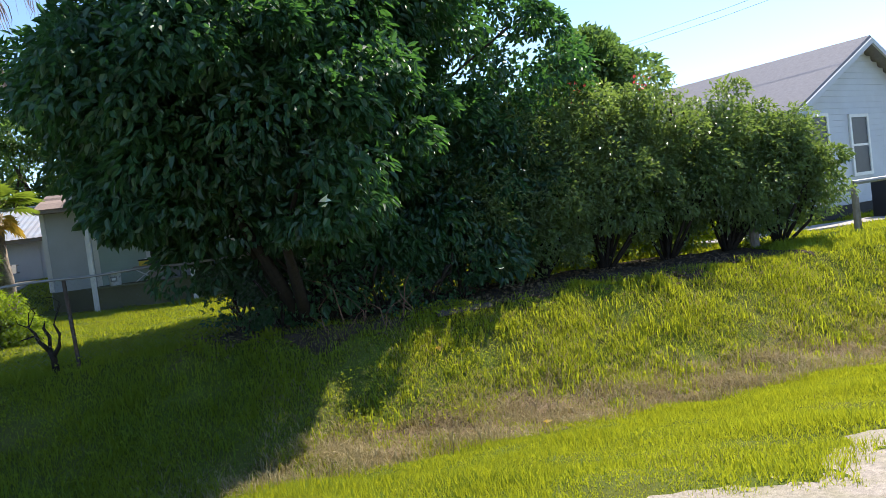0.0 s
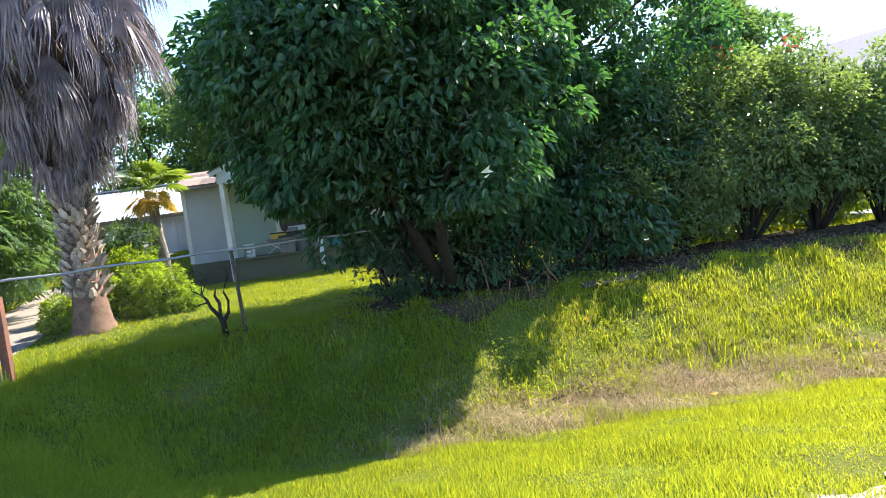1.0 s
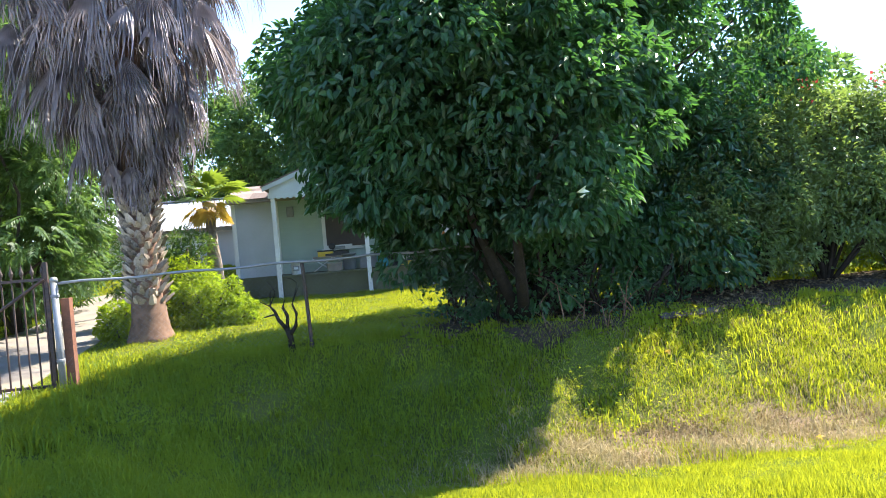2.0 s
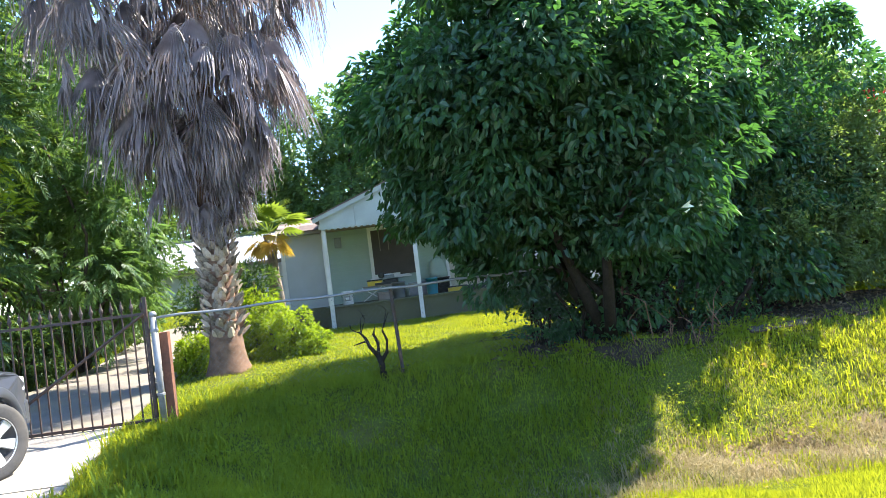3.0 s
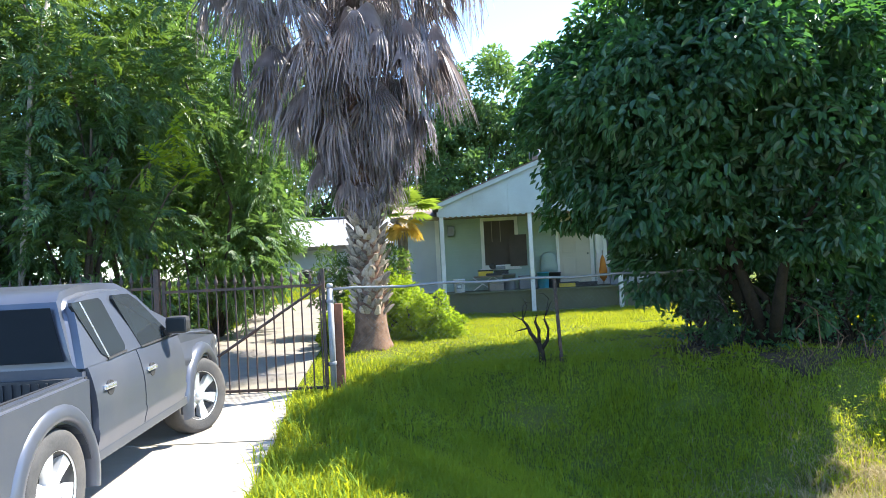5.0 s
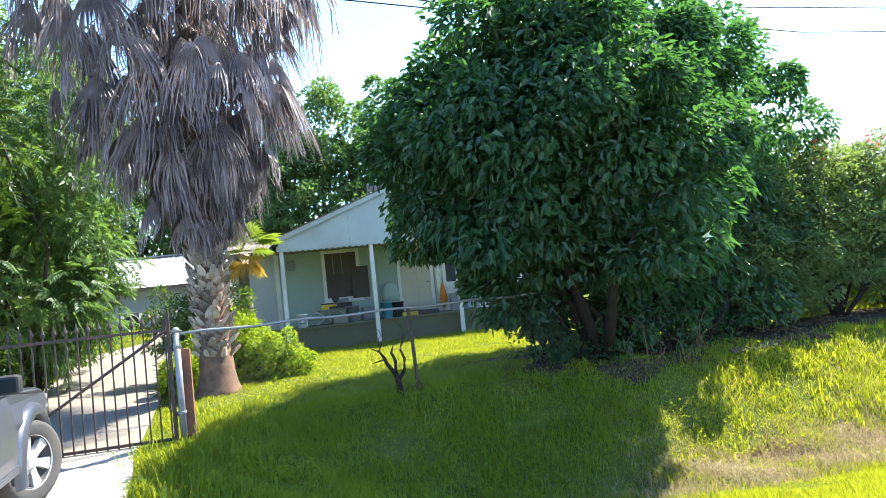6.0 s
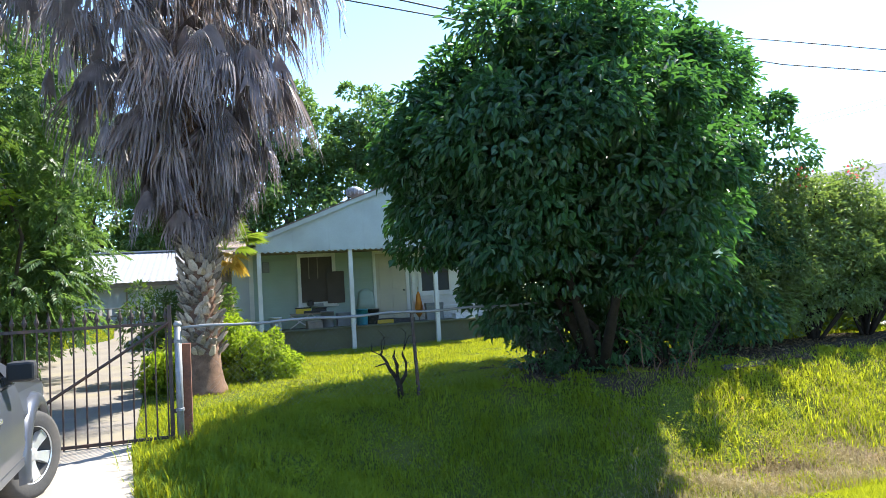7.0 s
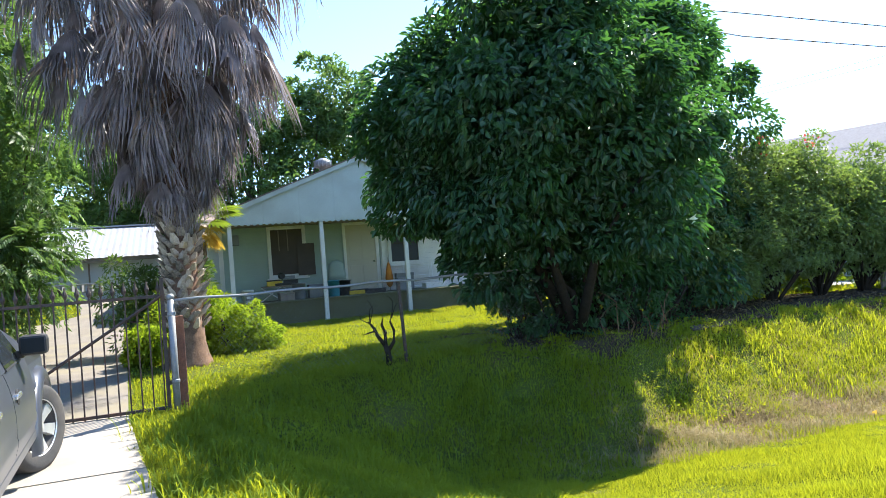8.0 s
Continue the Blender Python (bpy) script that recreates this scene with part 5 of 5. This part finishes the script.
for q in bm.verts:
    k = (q.co.z - 0.8)
    q.co.y *= 1.0 - (0.09 * k * k / 0.16 if k > 0 else 0.03)
    if q.co.x > 0.3:
        q.co.y *= 1 - 0.1 * (q.co.x - 0.3) ** 2 / 0.36
bmesh.ops.bevel(bm, geom=[e for e in bm.edges if abs(e.verts[0].co.y - e.verts[1].co.y) < 0.1 and e.verts[0].co.z > 0.6 and e.verts[1].co.z > 0.9], offset=0.035, segments=3, affect="EDGES")
body = part("body", bm, M_paint, truck)
# cab
def side_y(z):
    w = (z - 1.17) / 0.59
    return 0.85 - 0.16 * w - 0.03 * w * w


cab_line = [(-2.7, 1.16), (-2.69, 1.3), (-2.65, 1.5), (-2.6, 1.66), (-2.5, 1.73), (-2.2, 1.765), (-1.8, 1.775), (-1.5, 1.755), (-1.3, 1.69), (-1.05, 1.54), (-0.75, 1.34), (-0.5, 1.19)]
bm = prism(cab_line, -1, 1)
for q in bm.verts:
    q.co.y *= side_y(q.co.z)
bmesh.ops.bevel(bm, geom=[e for e in bm.edges if abs(e.verts[0].co.y - e.verts[1].co.y) < 0.3 and e.verts[0].co.z > 1.2 and e.verts[1].co.z > 1.2], offset=0.075, segments=5, affect="EDGES")
cab = part("cab", bm, M_paint, truck, smooth=True)
cab.modifiers.new("split", "EDGE_SPLIT").split_angle = radians(35)


def side_pane(name, pts, s, material, proud, label="", parent=None):
    """A pane on the sloping cab side."""
    bm = bmesh.new()
    outer = [bm.verts.new((x, s * (side_y(z) + proud), z)) for x, z in pts]
    inner = [bm.verts.new((x, s * (side_y(z) - 0.02), z)) for x, z in pts]
    bm.faces.new(outer)
    n = len(pts)
    for k in range(n):
        bm.faces.new((inner[k], inner[(k + 1) % n], outer[(k + 1) % n], outer[k]))
    bmesh.ops.recalc_face_normals(bm, faces=bm.faces)
    return part(name, bm, material, parent or truck, label)


def door_skin(name, x0, x1, s):
    """A door panel with a swelling side and a crease low down."""
    bm = bmesh.new()
    zs = [0.5, 0.56, 0.62, 0.66, 0.69, 0.76, 0.85, 0.95, 1.05, 1.12, 1.165]
    grid = []
    for z in zs:
        y = 0.915 - (0.52 * (z - 0.8) ** 2 if z > 0.8 else 0.3 * (0.8 - z) ** 2) + (0.01 if 0.6 < z < 0.67 else 0)
        row = []
        for k in range(7):
            x = x0 + (x1 - x0) * k / 6
            if name == "rear_door" and z < 0.86:
                x = max(x, -3.22 + 0.585 if z < 0.5 else -3.22 + math.sqrt(max(0.58 ** 2 - (z - 0.38) ** 2, 0.0)) + 0.02 * k / 6)
            row.append(bm.verts.new((x, s * y, z)))
        grid.append(row)
    for a, b in zip(grid, grid[1:]):
        for k in range(6):
            bm.faces.new((a[k], a[k + 1], b[k + 1], b[k]))
    edge = [e for e in bm.edges if e.is_boundary]
    r = bmesh.ops.extrude_edge_only(bm, edges=edge)
    for q in r["geom"]:
        if isinstance(q, bmesh.types.BMVert):
            q.co.y -= s * 0.05
    bmesh.ops.recalc_face_normals(bm, faces=bm.faces)
    d = part(name, bm, M_paint, truck, smooth=True)
    md = d.modifiers.new("split", "EDGE_SPLIT")
    md.split_angle = radians(50)
    return d


for s in (-1, 1):
    rw = side_pane("rear_window", [(-2.3, 1.185), (-1.96, 1.2), (-1.93, 1.24), (-2.06, 1.63), (-2.1, 1.655), (-2.55, 1.645), (-2.57, 1.62), (-2.38, 1.23)], s, M_glass, 0.006, "dark tinted side window")
    fw = side_pane("front_window", [(-1.62, 1.19), (-0.9, 1.2), (-0.88, 1.225), (-1.36, 1.59), (-1.5, 1.655), (-1.82, 1.66), (-1.84, 1.63)], s, M_glass, 0.006, "dark tinted side window")
    side_pane("window_bar", [(-2.3, 1.187), (-2.275, 1.187), (-2.42, 1.645), (-2.445, 1.645)], s, M_chrome, 0.011, "", rw)
    side_pane("window_trim", [(-2.3, 1.165), (-1.94, 1.18), (-1.94, 1.197), (-2.3, 1.182)], s, M_trim, 0.011, "", rw)
    side_pane("window_trim", [(-1.62, 1.172), (-0.88, 1.182), (-0.88, 1.198), (-1.62, 1.188)], s, M_trim, 0.011, "", fw)
    # door seams and handles
    # Black strip set into the cab-to-bed gap to darken it as shade would.
    part("bed_gap_shade", box(-2.735, -2.7, s * 0.84 - 0.03, s * 0.84 + 0.03, 0.5, 1.1), M_trim, truck, "black strip standing for shade in the gap between cab and bed")
    door_skin("rear_door", -2.64, -1.735, s)
    door_skin("front_door", -1.715, -0.66, s)
    for x0 in (-2.42, -1.55):
        part("handle_recess", lathe([(0.06, -0.012), (0.062, 0.004), (0.05, 0.008)], 16, axis="Y"), M_trim, truck).location = (x0 + 0.02, s * 0.9, 0.96)
        part("door_handle", box(x0 - 0.1, x0 + 0.1, s * 0.905 - 0.022, s * 0.905 + 0.022, 0.955, 0.995, 0.012), M_chrome, truck, "pale metallic door handle")
    m = part("mirror", box(-1.06, -0.92, s * 0.97 - 0.11, s * 0.97 + 0.11, 1.22, 1.39, 0.045), M_trim, truck, "black door mirror")
    part("mirror_glass", box(-1.066, -1.06, s * 0.97 - 0.085, s * 0.97 + 0.085, 1.245, 1.365), M_glass, m)
    part("mirror_arm", box(-1.0, -0.92, s * 0.86 - 0.03, s * 0.86 + 0.06, 1.2, 1.26, 0.01), M_trim, m)
    part("sill", box(-2.7, -0.52, s * 0.875 - 0.02, s * 0.885 + 0.02, 0.44, 0.52, 0.01), M_paint, truck)
    # wheels with flares
    for hx in (0, -3.22):
        wheel = part("wheel", lathe([(0.255, -0.11), (0.34, -0.13), (0.385, -0.11), (0.4, -0.06), (0.4, 0.06), (0.385, 0.11), (0.34, 0.13), (0.262, 0.108)], 36, axis="Y", cap=False), M_tyre, truck, "dusty black tyre", True)
        wheel.location = (hx, s * 0.765, 0.42)
        wheel.scale = (1.05, 1.05, 1.05)
        if hx == 0:
            wheel.rotation_euler = (0, 0, radians(-25))
        # A flat black disc closes the rim behind the spokes.
        rim = part("rim", lathe([(0.26, -0.08), (0.262, 0.092), (0.245, 0.1), (0.225, 0.06), (0.2, 0.02), (0.02, 0.02)], 36, axis="Y"), M_trim, wheel, "black disc closing the rim behind the spokes", True)
        rim.scale = (1, s, 1)
        for k in range(6):
            a = 2 * math.pi * k / 6 + 0.3
            bm = bmesh.new()
            ring = []
            for r, wd, yy in ((0.03, 0.045, 0.075), (0.12, 0.035, 0.085), (0.25, 0.06, 0.095)):
                ring.append([bm.verts.new((r, yy * 1.0, -wd)), bm.verts.new((r, yy, wd)), bm.verts.new((r, yy - 0.05, wd * 1.1)), bm.verts.new((r, yy - 0.05, -wd * 1.1))])
            for p, q in zip(ring, ring[1:]):
                for j in range(4):
                    bm.faces.new((p[j], p[(j + 1) % 4], q[(j + 1) % 4], q[j]))
            bm.faces.new(ring[-1])
            bmesh.ops.recalc_face_normals(bm, faces=bm.faces)
            part("spoke", bm, M_alloy, wheel, "silver alloy spoke").matrix_local = Matrix.Diagonal((1, s, 1, 1)) @ pose(0, 0, 0, 0, math.degrees(a), 0)
        part("hub_cap", lathe([(0.06, 0.06), (0.058, 0.1), (0.03, 0.11), (0.01, 0.112)], 16, axis="Y"), M_alloy, wheel, smooth=True).scale = (1, s, 1)
        outer = lathe([(0.272, 0.085), (0.268, 0.106), (0.252, 0.108), (0.246, 0.085)], 36, axis="Y", cap=False)
        part("rim_lip", outer, M_alloy, wheel, smooth=True).scale = (1, s, 1)
        bm, last = bmesh.new(), None
        for k in range(21):
            a = math.pi * (k - 1.2) / 17.6
            ring = [bm.verts.new((hx + r * math.cos(a), s * yy, 0.4 + r * math.sin(a))) for r, yy in ((0.475, 0.78), (0.48, 0.915), (0.492, 0.93), (0.525, 0.931), (0.565, 0.918), (0.6, 0.895), (0.615, 0.85))]
            if last:
                for p, q, p1, q1 in zip(last, ring, last[1:], ring[1:]):
                    bm.faces.new((p, q, q1, p1))
            last = ring
        bmesh.ops.recalc_face_normals(bm, faces=bm.faces)
        part("fender_flare", bm, M_paint, truck, smooth=True)
        part("wheel_well", box(hx - 0.47, hx + 0.47, s * 0.62 - 0.04, s * 0.62 + 0.04, 0.45, 1.0), M_trim, truck)
    # bed sides
    bed = [(-2.735, 0.5)] + arch(-3.22, 0.48) + [(-4.35, 0.5), (-4.35, 1.09), (-2.735, 1.11)]
    bm = prism(bed, s * 0.79, s * 0.9)
    bmesh.ops.bevel(bm, geom=[e for e in bm.edges if e.verts[0].co.z > 1.05 and e.verts[1].co.z > 1.05], offset=0.025, segments=3, affect="EDGES")
    part("bed_side", bm, M_paint, truck)
    part("bed_liner", box(-4.3, -2.76, s * 0.775 - 0.014, s * 0.775 + 0.014, 0.72, 1.1), M_trim, truck, "ribbed black bed liner")
part("bed_floor", box(-4.33, -2.74, -0.79, 0.79, 0.66, 0.72), M_trim, truck)
bed_front = part("bed_front", box(-2.79, -2.74, -0.79, 0.79, 0.72, 1.1), M_trim, truck)
for k in range(24):
    part("rib", box(-2.805, -2.79, -0.76 + k * 0.064, -0.735 + k * 0.064, 0.74, 1.08), M_trim, bed_front)
part("tailgate", box(-4.4, -4.33, -0.79, 0.79, 0.55, 1.1, 0.02), M_paint, truck)
def cross_pane(name, x0, z0, x1, z1, shift, label):
    """A pane across the cab from side to side."""
    bm = bmesh.new()
    q = [(x0 + shift, -side_y(z0) * 0.86, z0), (x0 + shift, side_y(z0) * 0.86, z0), (x1 + shift, side_y(z1) * 0.84, z1), (x1 + shift, -side_y(z1) * 0.84, z1)]
    bm.faces.new([bm.verts.new(p) for p in q])
    bmesh.ops.solidify(bm, geom=bm.faces[:], thickness=0.008)
    return part(name, bm, M_glass, truck, label)


cross_pane("rear_glass", -2.695, 1.22, -2.62, 1.62, -0.03, "dark rear window")
cross_pane("windscreen", -0.55, 1.22, -1.25, 1.66, 0.02, "dark windscreen")
part("underbody", box(-4.2, 0.7, -0.55, 0.55, 0.36, 0.6), M_trim, truck)
part("front_bumper", box(0.8, 0.95, -0.8, 0.8, 0.42, 0.72, 0.04), M_paint, truck)
for s in (-1, 1):
    part("headlight", box(0.62, 0.9, s * 0.66 - 0.14, s * 0.66 + 0.14, 0.82, 1.0, 0.03), M_lamp, truck, "clear headlight")
part("bumper", box(-4.55, -4.4, -0.85, 0.85, 0.45, 0.65, 0.03), M_chrome, truck)

for lx0, ly0 in ((6.0, 10.45), (6.62, 8.22)):
    o = thing("fallen_leaf", "single yellow fallen leaf lying on the grass", "leaf", pose(lx0, ly0, float(height(lx0, ly0)) + 0.1))
    vv, ff = leaves(np.array([[0.0, 0, 0], [0.02, 0.01, 0.01]]), np.array([[1.0, 0.2, 0.3], [-0.4, -0.8, 0.4]]), 0.11, 0.08)
    under(new("blade", quick_mesh("blade", vv, ff, M_fan_dry)), o)

# ---- porch clutter ----
PF = FL + 0.04


def bucket(name, x, y, z, r, h, material, label, category="bucket", lidmat=None):
    b = thing(name, label, category, pose(x, y, z))
    part("body", lathe([(r * 0.86, 0), (r * 0.88, 0.005), (r, h), (r * 1.05, h), (r * 1.05, h + 0.015)], 18), material, b, smooth=True)
    part("lid", lathe([(r * 1.06, h + 0.012), (r * 1.06, h + 0.03), (r * 0.9, h + 0.034)], 18), lidmat or material, b)
    hoop = [(r * 1.06 * math.cos(a), -0.02 - 0.1 * math.sin(a), h * 0.8 - 0.1 * math.sin(a)) for a in (math.pi * k / 8 for k in range(9))]
    part("handle", tube(hoop, 0.006, 5), M_galv, b)
    return b


bk = bucket("bucket", -0.08, 21.15, PF, 0.16, 0.34, M_plastic, "white plastic bucket with a dark label on the porch")
part("label_panel", box(-0.08, 0.08, -0.165, -0.155, 0.1, 0.24), M_grey, bk)
part("label_panel", box(-0.05, 0.05, -0.17, -0.166, 0.14, 0.2), M_plastic, bk)
bucket("bin", 2.3, 21.3, PF, 0.17, 0.42, M_blue, "blue plastic bin on the porch", "bin")
bucket("bin", 2.62, 21.45, PF, 0.2, 0.4, M_black, "black plastic tub on the porch", "bin")
bucket("pot", 1.35, 21.5, PF, 0.19, 0.42, M_grey, "large grey planter pot on the porch", "pot")
tb = thing("work_table", "folding table crowded with tools on the porch", "table")
part("tabletop", box(0.35, 1.5, 21.4, 21.85, 1.0, 1.04), M_wood, tb)
for x0 in (0.6, 1.2):
    for s in (-1, 1):
        part("leg", tube([(x0 - 0.28 * s, 21.62 + 0.1 * s, PF), (x0 + 0.28 * s, 21.62 + 0.1 * s, 1.0)], 0.018, 6), M_plastic, tb, "crossed pale leg")
for n, x, y, z, sx, sy, sz, m, lab, cat in (("toolbox", 0.7, 21.6, 1.04, 0.42, 0.2, 0.17, M_yellow, "yellow and black toolbox on the table", "toolbox"), ("crate", 1.15, 21.65, 1.04, 0.4, 0.25, 0.14, M_black, "black plastic case on the table", "case"),
                                       ("cooler", 1.9, 21.75, PF, 0.5, 0.35, 0.38, M_grey, "grey cooler box on the porch", "box"), ("box", 3.0, 21.4, PF, 0.55, 0.3, 0.14, M_yellow, "yellow flat box on the porch floor", "box"),
                                       ("box", 3.5, 21.3, PF, 0.6, 0.35, 0.12, M_black, "dark flat box on the porch floor", "box"), ("box", 5.35, 21.3, PF, 0.7, 0.4, 0.16, M_plastic, "white flat box on the porch floor", "box"),
                                       ("storage_box", 4.5, 21.6, PF, 0.5, 0.4, 0.5, M_grey, "grey storage box on the porch", "box"), ("box", 0.95, 21.25, PF, 0.4, 0.3, 0.22, M_wood, "brown wooden crate on the porch floor", "crate")):
    o = thing(n, lab, cat, pose(x, y, z, 0, 0, random.uniform(-8, 8)))
    part("body", box(-sx / 2, sx / 2, -sy / 2, sy / 2, 0, sz * 0.78, 0.012), m, o)
    part("lid", box(-sx / 2 - 0.01, sx / 2 + 0.01, -sy / 2 - 0.01, sy / 2 + 0.01, sz * 0.78 + 0.003, sz, 0.01), M_black if m is M_yellow else m, o)
drill = thing("chop_saw", "dark bench saw standing on the table", "saw", pose(0.95, 21.6, 1.21))
part("base", box(-0.25, 0.2, -0.12, 0.12, -0.17, -0.1, 0.01), M_black, drill)
part("motor", lathe([(0.07, -0.2), (0.09, -0.15), (0.09, 0.12), (0.05, 0.16)], 12, axis="Y"), M_black, drill).location = (-0.05, 0, 0.1)
part("arm", box(-0.05, 0.32, -0.04, 0.04, 0.0, 0.09, 0.015), M_grey, drill)
bag = thing("cloth_heap", "pale cloth draped on a chair by the door", "chair", pose(2.55, 21.85, PF))
part("seat", box(-0.25, 0.25, -0.2, 0.2, 0.38, 0.44, 0.02), M_cream, bag)
bm = lathe([(0.26, 0.44), (0.27, 0.6), (0.22, 0.9), (0.12, 1.0), (0.03, 1.02)], 14)
for q in bm.verts:
    q.co.y = q.co.y * 0.3 + 0.12
    q.co.x *= 1 + 0.12 * noise.noise(q.co * 6)
part("draped_cloth", bm, M_siding, bag, smooth=True)
for x0 in (-0.21, 0.21):
    for y0 in (-0.16, 0.16):
        part("leg", tube([(x0, y0, 0), (x0, y0, 0.38)], 0.016, 6), M_grey, bag)
umb = thing("closed_umbrella", "orange folded umbrella leaning on the wall", "umbrella", pose(4.12, 21.9, PF))
part("canopy", lathe([(0.03, 0.1), (0.1, 0.2), (0.12, 0.4), (0.06, 0.75), (0.02, 0.85)], 10), M_orange, umb, smooth=True)
part("shaft", tube([(0, 0, 0), (0, 0, 1.0)], 0.012, 6), M_wood, umb)
sh = thing("wire_shelf", "white wire rack by the window", "shelf", pose(4.95, 21.65, PF))
for z in (0.08, 0.4, 0.7):
    for k in range(8):
        part("wire", tube([(-0.4, -0.15 + k * 0.043, z), (0.4, -0.15 + k * 0.043, z)], 0.007, 5), M_plastic, sh)
for x0 in (-0.4, 0.4):
    for y0 in (-0.15, 0.15):
        part("upright", tube([(x0, y0, 0), (x0, y0, 0.75)], 0.012, 6), M_plastic, sh)

# things by the shed
cart = thing("metal_trailer", "grey metal frame trailer with a wheel before the shed", "trailer", pose(-5.0, 26.6, float(height(-5.0, 26.6))))
for z in (0.35, 0.6):
    part("rail", tube([(-0.9, -0.3, z), (0.9, -0.3, z)], 0.03, 6), M_galv, cart)
    part("rail", tube([(-0.9, 0.3, z), (0.9, 0.3, z)], 0.03, 6), M_galv, cart)
for k in range(7):
    part("slat", box(-0.9 + k * 0.28, -0.84 + k * 0.28, -0.32, 0.32, 0.33, 0.62), M_galv, cart)
part("wheel", lathe([(0.12, -0.06), (0.24, -0.07), (0.26, 0), (0.24, 0.07), (0.12, 0.06)], 18, axis="Y"), M_tyre, cart).location = (-0.5, -0.42, 0.3)
for s in (-0.6, 0.6):
    part("leg", tube([(s, 0, 0), (s, 0, 0.36)], 0.04, 6), M_galv, cart)
